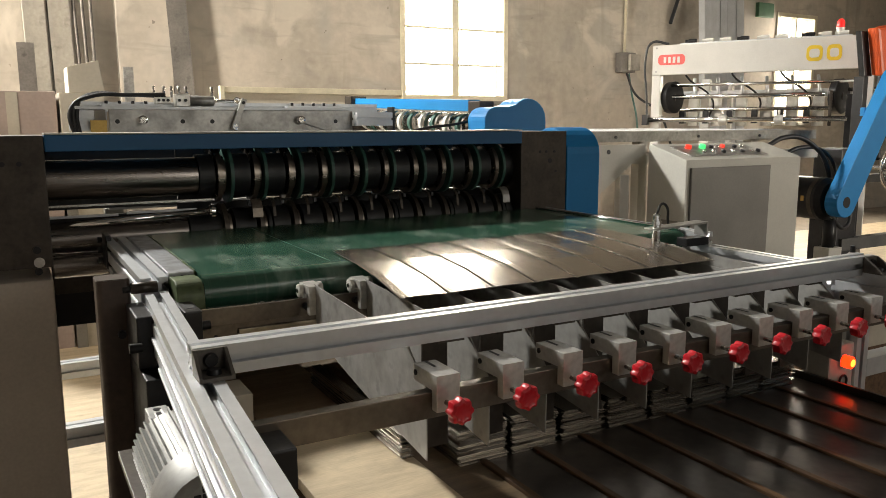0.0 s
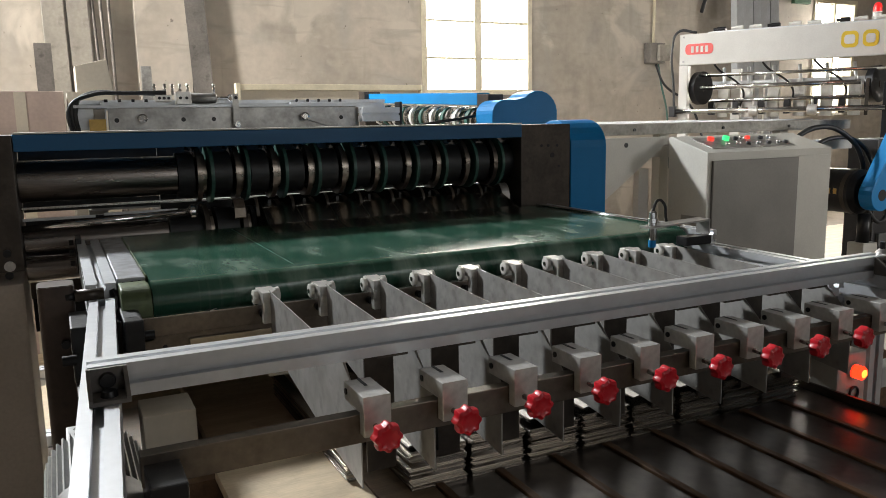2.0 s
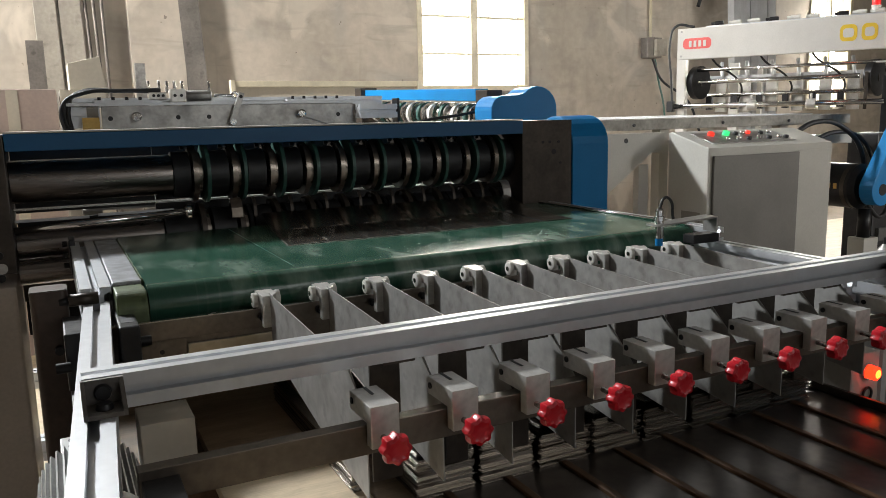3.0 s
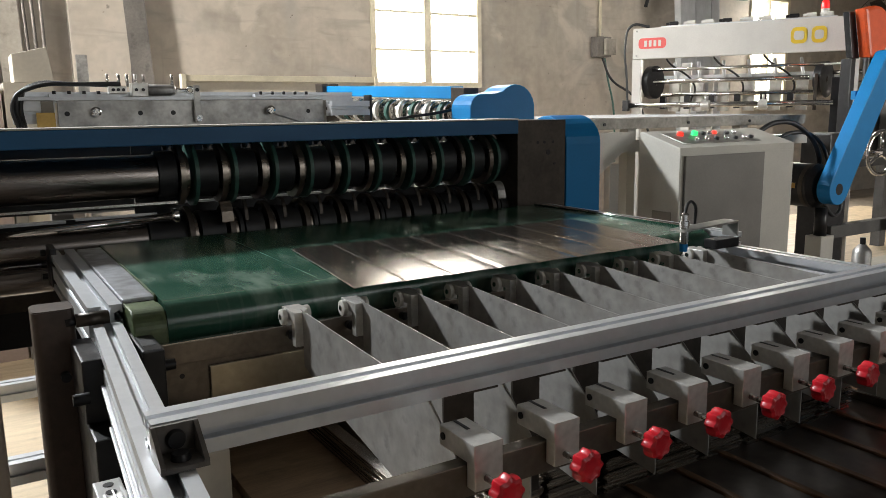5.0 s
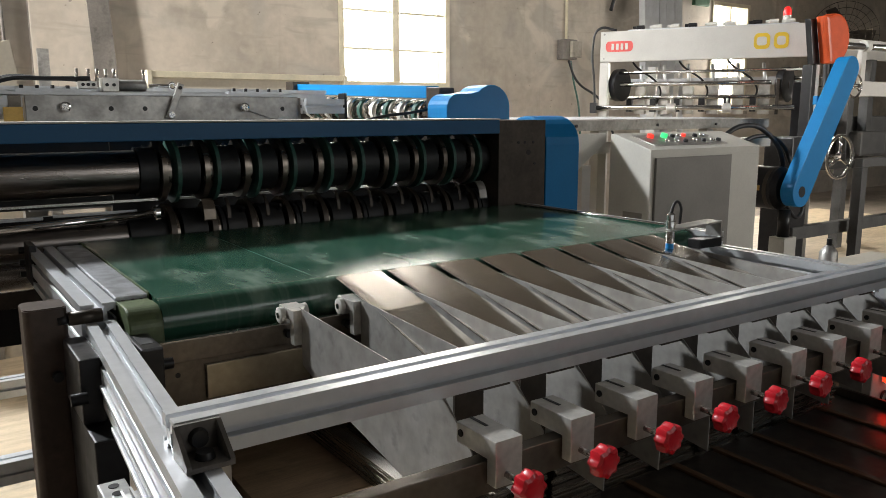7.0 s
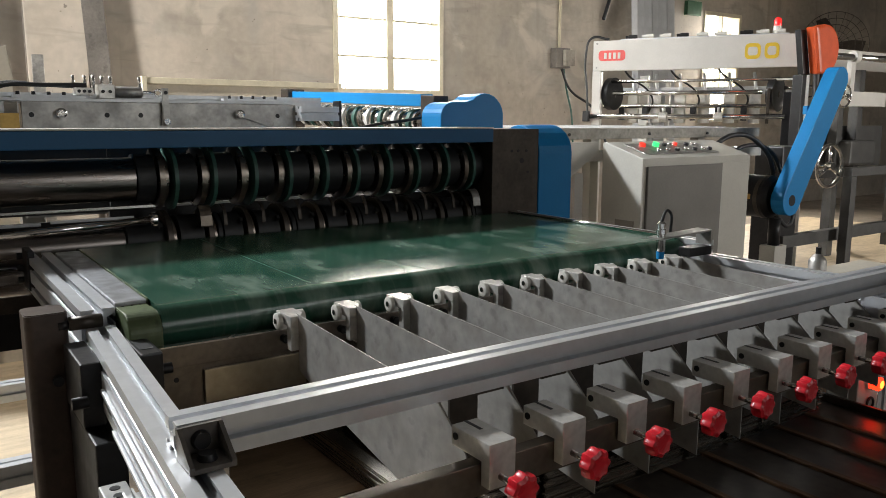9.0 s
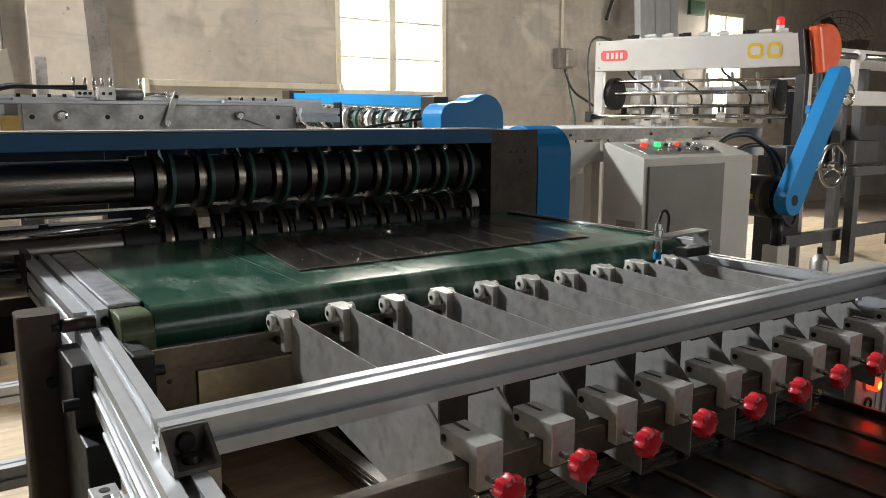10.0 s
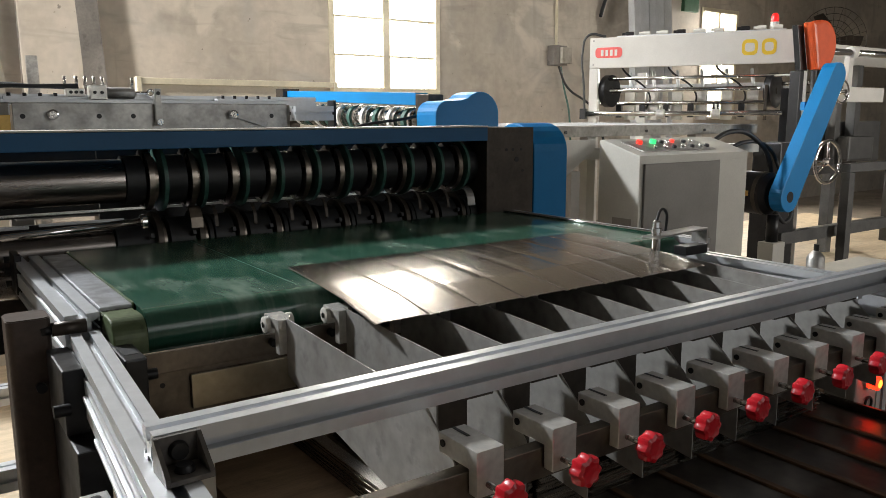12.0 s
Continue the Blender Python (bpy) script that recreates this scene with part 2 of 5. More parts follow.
def belt_material():
    m = material("green_conveyor_belt", (0.026, 0.090, 0.058), 0.22, 0.0, 0.2, 7, 120, 0.03, (1, 1, 1), (0.04, 0.110, 0.076), rough_var=0.07)
    nt = m.node_tree
    n, ln = nt.nodes, nt.links
    b = n["Principled BSDF"]
    base = b.inputs["Base Color"].links[0].from_socket
    co = n.new("ShaderNodeTexCoord")
    mp = n.new("ShaderNodeMapping")
    mp.inputs["Scale"].default_value = (2.2, 0.9, 1)
    ln.new(co.outputs["Object"], mp.inputs[0])
    no = n.new("ShaderNodeTexNoise")
    no.inputs["Scale"].default_value, no.inputs["Detail"].default_value = 6.5, 9
    ln.new(mp.outputs[0], no.inputs[0])
    r = n.new("ShaderNodeMapRange")
    r.inputs[1].default_value, r.inputs[2].default_value, r.inputs[4].default_value = 0.50, 0.66, 0.75
    ln.new(no.outputs[0], r.inputs[0])
    # long scuffs left by the strips
    st = n.new("ShaderNodeMapping")
    st.inputs["Scale"].default_value = (30, 0.8, 1)
    ln.new(co.outputs["Object"], st.inputs[0])
    ns = n.new("ShaderNodeTexNoise")
    ns.inputs["Scale"].default_value = 3.0
    ln.new(st.outputs[0], ns.inputs[0])
    rs = n.new("ShaderNodeMapRange")
    rs.inputs[1].default_value, rs.inputs[2].default_value, rs.inputs[4].default_value = 0.60, 0.76, 0.18
    ln.new(ns.outputs[0], rs.inputs[0])
    add = n.new("ShaderNodeMath")
    add.use_clamp = True
    ln.new(r.outputs[0], add.inputs[0])
    ln.new(rs.outputs[0], add.inputs[1])
    mx = n.new("ShaderNodeMix")
    mx.data_type = "RGBA"
    ln.new(add.outputs[0], mx.inputs[0])
    ln.new(base, mx.inputs[6])
    mx.inputs[7].default_value = (0.20, 0.275, 0.225, 1)
    ln.new(mx.outputs[2], b.inputs["Base Color"])
    return m


BELT = belt_material()


# ---- building helpers ----
def bm_new():
    return bmesh.new()


def box(bm, x0, x1, y0, y1, z0, z1, bevel=0.0):
    vs = [bm.verts.new((x, y, z)) for x in (x0, x1) for y in (y0, y1) for z in (z0, z1)]
    fs = [bm.faces.new([vs[i] for i in q]) for q in ((0, 1, 3, 2), (4, 6, 7, 5), (0, 4, 5, 1), (2, 3, 7, 6), (0, 2, 6, 4), (1, 5, 7, 3))]
    if bevel:
        edges = list({e for f in fs for e in f.edges})
        bmesh.ops.bevel(bm, geom=edges, offset=bevel, segments=2, affect="EDGES", profile=0.6)
    return bm


def prism(bm, poly, axis, a, b, bevel=0.0):
    """Extrudes a polygon of the two other axes (in x, y, z order) along axis from a to b."""
    def spot(u, v, w):
        return {"x": (w, u, v), "y": (u, w, v), "z": (u, v, w)}[axis]
    lo = [bm.verts.new(spot(u, v, a)) for u, v in poly]
    hi = [bm.verts.new(spot(u, v, b)) for u, v in poly]
    k = len(poly)
    fs = [bm.faces.new(lo), bm.faces.new(hi[::-1])]
    fs += [bm.faces.new((lo[i], hi[i], hi[(i + 1) % k], lo[(i + 1) % k])) for i in range(k)]
    bmesh.ops.recalc_face_normals(bm, faces=fs)
    if bevel:
        edges = list({e for f in fs[:2] for e in f.edges})
        bmesh.ops.bevel(bm, geom=edges, offset=bevel, segments=2, affect="EDGES", profile=0.6)
    return bm


def turned(bm, rings, axis, centre, seg=32):
    """A lathe form: rings of (along, radius) about an axis through centre, closed at both ends."""
    def spot(t, r, w):
        u, v = r * math.cos(t), r * math.sin(t)
        p = {"x": (w, u, v), "y": (u, w, v), "z": (u, v, w)}[axis]
        return tuple(p[i] + centre[i] for i in range(3))
    loops = [[bm.verts.new(spot(2 * math.pi * i / seg, r, w)) for i in range(seg)] for w, r in rings]
    fs = []
    for a, b in zip(loops, loops[1:]):
        fs += [bm.faces.new((a[i], a[(i + 1) % seg], b[(i + 1) % seg], b[i])) for i in range(seg)]
    for f in fs:
        f.smooth = True
    fs += [bm.faces.new(loops[0]), bm.faces.new(loops[-1])]
    bmesh.ops.recalc_face_normals(bm, faces=fs)
    return bm


def rod(bm, p0, p1, r, seg=16):
    p0, p1 = Vector(p0), Vector(p1)
    q = (p1 - p0).to_track_quat("Z", "Y")
    loops = [[bm.verts.new(p + q @ Vector((r * math.cos(2 * math.pi * i / seg), r * math.sin(2 * math.pi * i / seg), 0))) for i in range(seg)]
             for p in (p0, p1)]
    fs = [bm.faces.new((loops[0][i], loops[0][(i + 1) % seg], loops[1][(i + 1) % seg], loops[1][i])) for i in range(seg)]
    for f in fs:
        f.smooth = True
    bm.faces.new(loops[0][::-1])
    bm.faces.new(loops[1])
    return bm


def ring(bm, centre, axis, r, tube, seg=32, sides=10):
    loops = []
    for i in range(seg):
        t = 2 * math.pi * i / seg
        loop = []
        for j in range(sides):
            s = 2 * math.pi * j / sides
            u, v, w = (r + tube * math.cos(s)) * math.cos(t), (r + tube * math.cos(s)) * math.sin(t), tube * math.sin(s)
            p = {"x": (w, u, v), "y": (u, w, v), "z": (u, v, w)}[axis]
            loop.append(bm.verts.new(tuple(p[k] + centre[k] for k in range(3))))
        loops.append(loop)
    for i in range(seg):
        a, b = loops[i], loops[(i + 1) % seg]
        for j in range(sides):
            f = bm.faces.new((a[j], a[(j + 1) % sides], b[(j + 1) % sides], b[j]))
            f.smooth = True
    return bm


def rounded(x0, x1, y0, y1, r, corners=(1, 1, 1, 1), seg=6):
    """Outline of a rectangle with rounded corners: lower left, lower right, upper right, upper left."""
    pts = []
    for (cx, cy, a0), on in zip(((x0 + r, y0 + r, 180), (x1 - r, y0 + r, 270), (x1 - r, y1 - r, 0), (x0 + r, y1 - r, 90)), corners):
        if on:
            pts += [(cx + r * math.cos(radians(a0 + 90 * k / seg)), cy + r * math.sin(radians(a0 + 90 * k / seg))) for k in range(seg + 1)]
        else:
            pts.append((x0 if a0 in (180, 90) else x1, y0 if a0 in (180, 270) else y1))
    return pts


def slot_profile(u0, u1, v0, v1, slots=(1, 1, 1, 1), counts=(1, 1), gap=0.0055, depth=0.012, inner=0.009):
    """Outline of a slotted aluminium extrusion: slots in the bottom, right, top and left faces."""
    pts = []
    def side(p, q, inward, count, on):
        pts.append(p)
        if not on:
            return
        dx, dy = q[0] - p[0], q[1] - p[1]
        size = math.hypot(dx, dy)
        dx, dy = dx / size, dy / size
        for k in range(count):
            c = size * (k + 0.5) / count
            for s, d in ((-gap, 0), (-gap, 0.003), (-inner, 0.003), (-inner * 0.6, depth), (inner * 0.6, depth), (inner, 0.003), (gap, 0.003), (gap, 0)):
                pts.append((p[0] + dx * (c + s) + inward[0] * d, p[1] + dy * (c + s) + inward[1] * d))
    side((u0, v0), (u1, v0), (0, 1), counts[0], slots[0])
    side((u1, v0), (u1, v1), (-1, 0), counts[1], slots[1])
    side((u1, v1), (u0, v1), (0, -1), counts[0], slots[2])
    side((u0, v1), (u0, v0), (1, 0), counts[1], slots[3])
    return pts


def link(name, bm, mat):
    for e in bm.edges:
        e.smooth = len(e.link_faces) != 2 or e.calc_face_angle(0) < 0.6
    data = bpy.data.meshes.new(name)
    bm.to_mesh(data)
    bm.free()
    data.materials.append(mat)
    return new(name, data)


def part(name, bm, mat, parent, label=""):
    ob = link(name, bm, mat)
    ob.parent = parent
    ob.matrix_parent_inverse = Matrix.Translation(parent.matrix_basis.translation).inverted() if parent.parent is None else Matrix()
    if label:
        ob["label"] = label
    return ob


def thing(name, label, category, x=0, y=0, z=0, group="", kind=""):
    ob = new(name)
    ob.empty_display_size = 0.05
    ob.location = (x, y, z)
    return tagged(ob, label, category, group, kind)


def solo(name, bm, mat, label, category="", group="", kind=""):
    return tagged(link(name, bm, mat), label, category, group, kind)


def again(ob, x, y, z, parent):
    """One more piece on the same mesh."""
    o = ob.copy()
    scene.collection.objects.link(o)
    o.parent = parent
    o.matrix_parent_inverse = ob.matrix_parent_inverse
    o.location = (x, y, z)
    return o


def tube_curve(name, points, r, mat, parent=None, label="", category=""):
    data = bpy.data.curves.new(name, "CURVE")
    data.dimensions, data.bevel_depth, data.bevel_resolution, data.resolution_u = "3D", r, 3, 8
    sp = data.splines.new("BEZIER")
    sp.bezier_points.add(len(points) - 1)
    for bp_, p in zip(sp.bezier_points, points):
        bp_.co = p
        bp_.handle_left_type = bp_.handle_right_type = "AUTO"
    data.materials.append(mat)
    tmp = new(name + "_curve", data)
    dg = bpy.context.evaluated_depsgraph_get()
    mesh = bpy.data.meshes.new_from_object(tmp.evaluated_get(dg))
    bpy.data.objects.remove(tmp)
    ob = new(name, mesh)
    for p in mesh.polygons:
        p.use_smooth = True
    if parent:
        ob.parent = parent
        ob.matrix_parent_inverse = Matrix.Translation(parent.matrix_basis.translation).inverted()
        if label:
            ob["label"] = label
    else:
        tagged(ob, label, category)
    return ob


# ---- the hall ----
def wall_with_openings(name, axis, at, thick, lo, hi, top, holes, mat):
    """A wall across axis at its inner face, from lo to hi, with rectangular holes (a, b, bottom, top)."""
    bm = bm_new()
    def slab(a, b, z0, z1):
        if b - a > 1e-4 and z1 - z0 > 1e-4:
            if axis == "y":
                box(bm, a, b, min(at, at + thick), max(at, at + thick), z0, z1)
            else:
                box(bm, min(at, at + thick), max(at, at + thick), a, b, z0, z1)
    edge = lo
    for a, b, z0, z1 in sorted(holes):
        slab(edge, a, 0, top)
        slab(a, b, 0, z0)
        slab(a, b, z1, top)
        edge = b
    slab(edge, hi, 0, top)
    return solo(name, bm, mat, "stained cement-plastered hall wall", "wall", kind="structure")


TOP = 5.0
solo("floor", box(bm_new(), -6.4, 13.2, -6.2, 5.2, -0.2, 0.0), CONCRETE, "dusty brown concrete hall floor", "floor", kind="structure")
solo("ceiling", box(bm_new(), -6.4, 13.2, -6.2, 5.2, TOP, TOP + 0.1), ROOF, "grey sheet metal hall roof", "ceiling", kind="structure")
wall_with_openings("wall_north", "y", 5.0, 0.2, -6.4, 13.2, TOP, [(-2.4, -1.6, 4.2, 4.8), (2.66, 3.80, 1.36, 3.3), (7.62, 8.35, 1.15, 2.44)], PLASTER)
# south wall is unseen; its openings are cut for the two fill lamps
wall_with_openings("wall_south", "y", -6.0, -0.2, -6.4, 13.2, TOP, [(1.1, 3.9, 1.4, 3.6), (7.7, 9.5, 1.1, 3.3)], DARK_WALL)
wall_with_openings("wall_west", "x", -6.2, -0.2, -6.0, 5.0, TOP, [(1.25, 2.15, 3.45, 4.35)], PLASTER)
wall_with_openings("wall_east", "x", 13.0, 0.2, -6.0, 5.0, TOP, [], DARK_WALL)
solo("backdrop", box(bm_new(), 1.0, 14.0, 6.2, 6.25, 0.2, 4.6), BACKDROP, "overexposed white daylight outside", "backdrop", kind="structure")


def window(name, x0, x1, z0, z1, bars, rails, label, half=0.035):
    """A painted steel window with a mullion, a close grid of bars and panes of glass in the north wall."""
    w = thing(name, label, "window", (x0 + x1) / 2, 5.0, z0, kind="structure")
    bm = bm_new()
    for a, b, c, d in ((x0, x0 + 0.045, z0, z1), (x1 - 0.045, x1, z0, z1), (x0 + 0.045, x1 - 0.045, z0, z0 + 0.045), (x0 + 0.045, x1 - 0.045, z1 - 0.045, z1)):
        box(bm, a, b, 5.0 - 0.012, 5.08, c, d)
    part("window_frame", bm, FRAME_PAINT, w)
    mid = (x0 + x1) / 2
    part("mullion", box(bm_new(), mid - half, mid + half, 5.0, 5.07, z0 + 0.046, z1 - 0.046, 0.004), FRAME_PAINT, w)
    for k in range(1, rails):
        z = z0 + (z1 - z0) * k / rails
        part("glazing_bar", box(bm_new(), x0 + 0.046, mid - half - 0.001, 5.01, 5.04, z - 0.008, z + 0.008), FRAME_PAINT, w)
        part("glazing_bar", box(bm_new(), mid + half + 0.001, x1 - 0.046, 5.01, 5.04, z - 0.008, z + 0.008), FRAME_PAINT, w)
    for k in range(1, bars):
        x = x0 + (x1 - x0) * k / bars
        if abs(x - mid) > 0.05:
            part("grille_bar", rod(bm_new(), (x, 5.12, z0 + 0.002), (x, 5.12, z1 - 0.002), 0.0025, 8), FRAME_PAINT, w)
    part("window_sill", box(bm_new(), x0 - 0.03, x1 + 0.03, 4.96, 4.998, z0 - 0.04, z0 - 0.002, 0.005), CONC_COL, w)
    return w


window("window_1", 2.662, 3.798, 1.362, 3.298, 13, 6, "tall steel-framed window with barred frosted panes")
window("window_2", 7.622, 8.348, 1.152, 2.438, 7, 4, "small bright window in the far wall", 0.012)


# ---- second slitter, the one at the front ----
PITCH = 0.1


def front_slitter():
    s = thing("slitting_machine", "strip slitting machine with blue beam, dark side plates and circular knives", "slitter", 0.3, 0.8, 0)
    bm = bm_new()
    prism(bm, [(-0.60, 0.80), (-0.385, 0.80), (-0.385, 1.116), (-0.60, 1.116)], "y", 0.70, 0.95, 0.003)
    left = part("side_plate", bm, DARK_STEEL, s, "dark oiled steel plate")
    bm = bm_new()
    prism(bm, [(0.986, 0.70), (1.168, 0.70), (1.168, 1.116), (0.986, 1.116)], "y", 0.70, 0.95, 0.003)
    right = part("side_plate", bm, DARK_STEEL, s, "dark oiled steel plate")
    for x, z, r, p in ((1.06, 1.05, 0.0045, right), (1.085, 1.05, 0.0045, right), (1.118, 1.05, 0.0045, right), (1.10, 1.02, 0.008, right), (1.125, 0.985, 0.004, right),
                       (-0.475, 1.05, 0.006, left), (-0.44, 1.05, 0.006, left)):
        part("screw_hole", rod(bm_new(), (x, 0.6985, z), (x, 0.705, z), r, 12), BLACK, p)
    bm = bm_new()
    turned(bm, [(0, 0.012), (0.006, 0.012), (0.010, 0.010)], "y", (-0.415, 0.688, 0.815), 20)
    part("screw_plug", bm, ALU_MILLED, left, "round bright plug")
    for z in (0.845, 0.793):
        part("screw_head", turned(bm_new(), [(0, 0.009), (0.008, 0.009), (0.010, 0.007)], "y", (-0.418, 0.690, z), 14), BLACK, left)
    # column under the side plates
    part("column", box(bm_new(), -0.62, -0.389, 0.66, 1.0, 0.0, 0.777, 0.006), LIT_COLUMN_PAINT, s, "warm grey painted column")
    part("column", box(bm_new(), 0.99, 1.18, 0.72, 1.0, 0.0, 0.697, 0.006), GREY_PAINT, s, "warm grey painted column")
    part("cover_beam", box(bm_new(), -0.383, 0.984, 0.694, 0.83, 1.078, 1.117, 0.002), BLUE_SHADED, s, "blue enamelled cross beam")
    part("beam_cap", box(bm_new(), -0.383, 0.984, 0.692, 0.832, 1.1175, 1.1215, 0.001), CREAM, s, "bright aluminium cap strip")
    # added black sheets: block the light that leaks between the rolls from behind
    part("rear_cover", box(bm_new(), -0.05, 0.984, 0.90, 0.915, 0.9285, 1.10, 0.001), BLACK, s, "black sheet added to keep the space behind the knives dark")
    part("rear_cover", box(bm_new(), -0.383, -0.052, 0.90, 0.915, 0.918, 1.10, 0.001), BLACK, s, "black sheet added to keep the space behind the knives dark")
    part("lower_cover", box(bm_new(), -0.05, 0.984, 0.916, 0.925, 0.60, 0.9205, 0.001), BLACK, s, "black sheet added to keep the space behind the knives dark")
    part("lower_cover", box(bm_new(), -0.383, -0.052, 0.916, 0.925, 0.60, 0.899, 0.001), BLACK, s, "black sheet added to keep the space behind the knives dark")
    # lower carrying beams
    part("cross_member", box(bm_new(), -0.384, 0.985, 0.86, 0.90, 0.70, 0.80, 0.002), DARK_STEEL, s)
    part("scraper_bar", box(bm_new(), -0.384, 0.03, 0.778, 0.79, 0.935, 0.942, 0.001), STEEL, s)
    # two pale bars stand in for bright slits open to the lit background
    part("scraper_bar", box(bm_new(), -0.384, -0.22, 0.80, 0.805, 0.905, 0.912, 0.001), ALU, s)
    part("scraper_bar", box(bm_new(), -0.20, -0.02, 0.80, 0.805, 0.908, 0.915, 0.001), ALU, s)
    part("guide_rod", rod(bm_new(), (-0.384, 0.73, 0.894), (0.002, 0.73, 0.912), 0.009, 16), CHROME, s)
    part("guide_rod_end", turned(bm_new(), [(0, 0.013), (0.004, 0.017), (0.014, 0.017), (0.018, 0.013)], "x", (-0.002, 0.73, 0.912), 20), CHROME, s)
    zu, zl, y = 1.003, 0.852, 0.80
    part("bare_roll", turned(bm_new(), [(-0.384, 0.03), (-0.383, 0.051), (-0.021, 0.051), (-0.020, 0.03)], "x", (0, y, zu), 40), ROLL, s, "worn bare steel roll")
    part("end_collar", turned(bm_new(), [(-0.0195, 0.03), (-0.019, 0.058), (0.022, 0.058), (0.0225, 0.03)], "x", (0, y, zu), 40), RUBBER, s, "black end collar")
    part("end_collar", turned(bm_new(), [(-0.048, 0.03), (-0.0475, 0.05), (0.040, 0.05), (0.0405, 0.03)], "x", (0, y, 0.852), 40), RUBBER, s, "black end collar")
    part("bare_roll", turned(bm_new(), [(-0.384, 0.03), (-0.383, 0.038), (-0.05, 0.038), (-0.049, 0.03)], "x", (0, y, 0.852), 40), ROLL, s, "worn bare steel roll")
    part("bare_roll", turned(bm_new(), [(-0.384, 0.025), (-0.383, 0.030), (-0.05, 0.030), (-0.049, 0.025)], "x", (0, 0.76, 0.790), 40), ROLL, s, "worn bare steel roll")
    knives = []
    for z, r, name in ((zu, 0.0, "upper_shaft"), (zl, 0.0, "lower_shaft")):
        sh = part(name, turned(bm_new(), [(-0.384, 0.02), (-0.383, 0.024), (0.984, 0.024), (0.985, 0.02)], "x", (0, 0, 0), 24), ROLL, s)
        sh.location = (0, y, z)
        up = z > 0.95
        knife_bm = turned(bm_new(), [(-0.007, 0.066), (-0.0065, 0.073), (0.0065, 0.073), (0.007, 0.066)], "x", (0, 0, 0), 48)
        ring_bm = turned(bm_new(), [(-0.0055, 0.062), (-0.0045, 0.077), (0.0045, 0.077), (0.0055, 0.062)] if up else [(-0.006, 0.05), (-0.005, 0.060), (0.005, 0.060), (0.006, 0.05)], "x", (0, 0, 0), 40)
        hub_bm = turned(bm_new(), [(-0.0245, 0.03), (-0.024, 0.058), (0.024, 0.058), (0.0245, 0.03)], "x", (0, 0, 0), 40)
        col_bm = turned(bm_new(), [(-0.0055, 0.03), (-0.005, 0.055), (0.005, 0.055), (0.0055, 0.03)], "x", (0, 0, 0), 24)
        clip = prism(bm_new(), [(-0.008, 0.064), (0.004, 0.065), (0.003, 0.0755), (-0.007, 0.0745)], "x", -0.004, 0.004)
        first = {}
        for k in range(10):
            x = (0.033 if up else 0.045) + 0.0977 * k
            # lower knives and rings get darker materials, for the shade under the upper shaft
            for nm, b, mt, dx in (("knife", knife_bm, KNIFE if up else DARK_STEEL, 0), ("rubber_ring", ring_bm, GREEN_RING if up else RUBBER, 0.031 if k % 2 == 0 else 0.026),
                                  ("spacer", hub_bm, RUBBER, 0.0605), ("collar", col_bm, KNIFE, 0.013)):
                if nm in first:
                    o = first[nm].copy()
                    scene.collection.objects.link(o)
                else:
                    o = link(nm, b, mt)
                    first[nm] = o
                o.parent = sh
                o.matrix_parent_inverse = Matrix()
                o.location = (x + dx, 0, 0)
            if "stripper" in first:
                o = first["stripper"].copy()
                scene.collection.objects.link(o)
            else:
                o = first["stripper"] = link("stripper", clip, BLACK)
            o.parent, o.location = sh, (x - 0.02, 0, 0)
        knives.append(sh)
    # thin finger guides between the knives
    for k in range(10):
        x, wide, mt = 0.075 + 0.0977 * k, 0.004, DARK_STEEL
        if k in (0, 9):
            x, wide, mt = (0.126, 0.014, BAR_STEEL) if k == 0 else (0.941, 0.013, GALV)
        arc = [(0.745 - 0.030 * math.sin(radians(t)), 0.890 + 0.048 * math.cos(radians(t))) for t in range(0, 91, 15)]
        inner = [(0.7475 - 0.030 * math.sin(radians(t)), 0.8875 + 0.048 * math.cos(radians(t))) for t in range(90, -1, -15)]
        part("finger_guide", prism(bm_new(), arc + inner, "x", x - wide, x + wide), mt, s)
    # belt guard at the driven end
    poly = [(0.70, 0.55), (0.70, 1.04)] + [(0.80 - 0.10 * math.cos(radians(a)), 1.04 + 0.088 * math.sin(radians(a))) for a in range(15, 180, 15)] + [(0.90, 1.04), (0.90, 0.55)]
    part("belt_guard", prism(bm_new(), poly, "x", 1.172, 1.312, 0.004), BLUE, s, "blue rounded belt guard")
    return s, knives


SLITTER, SHAFTS = front_slitter()


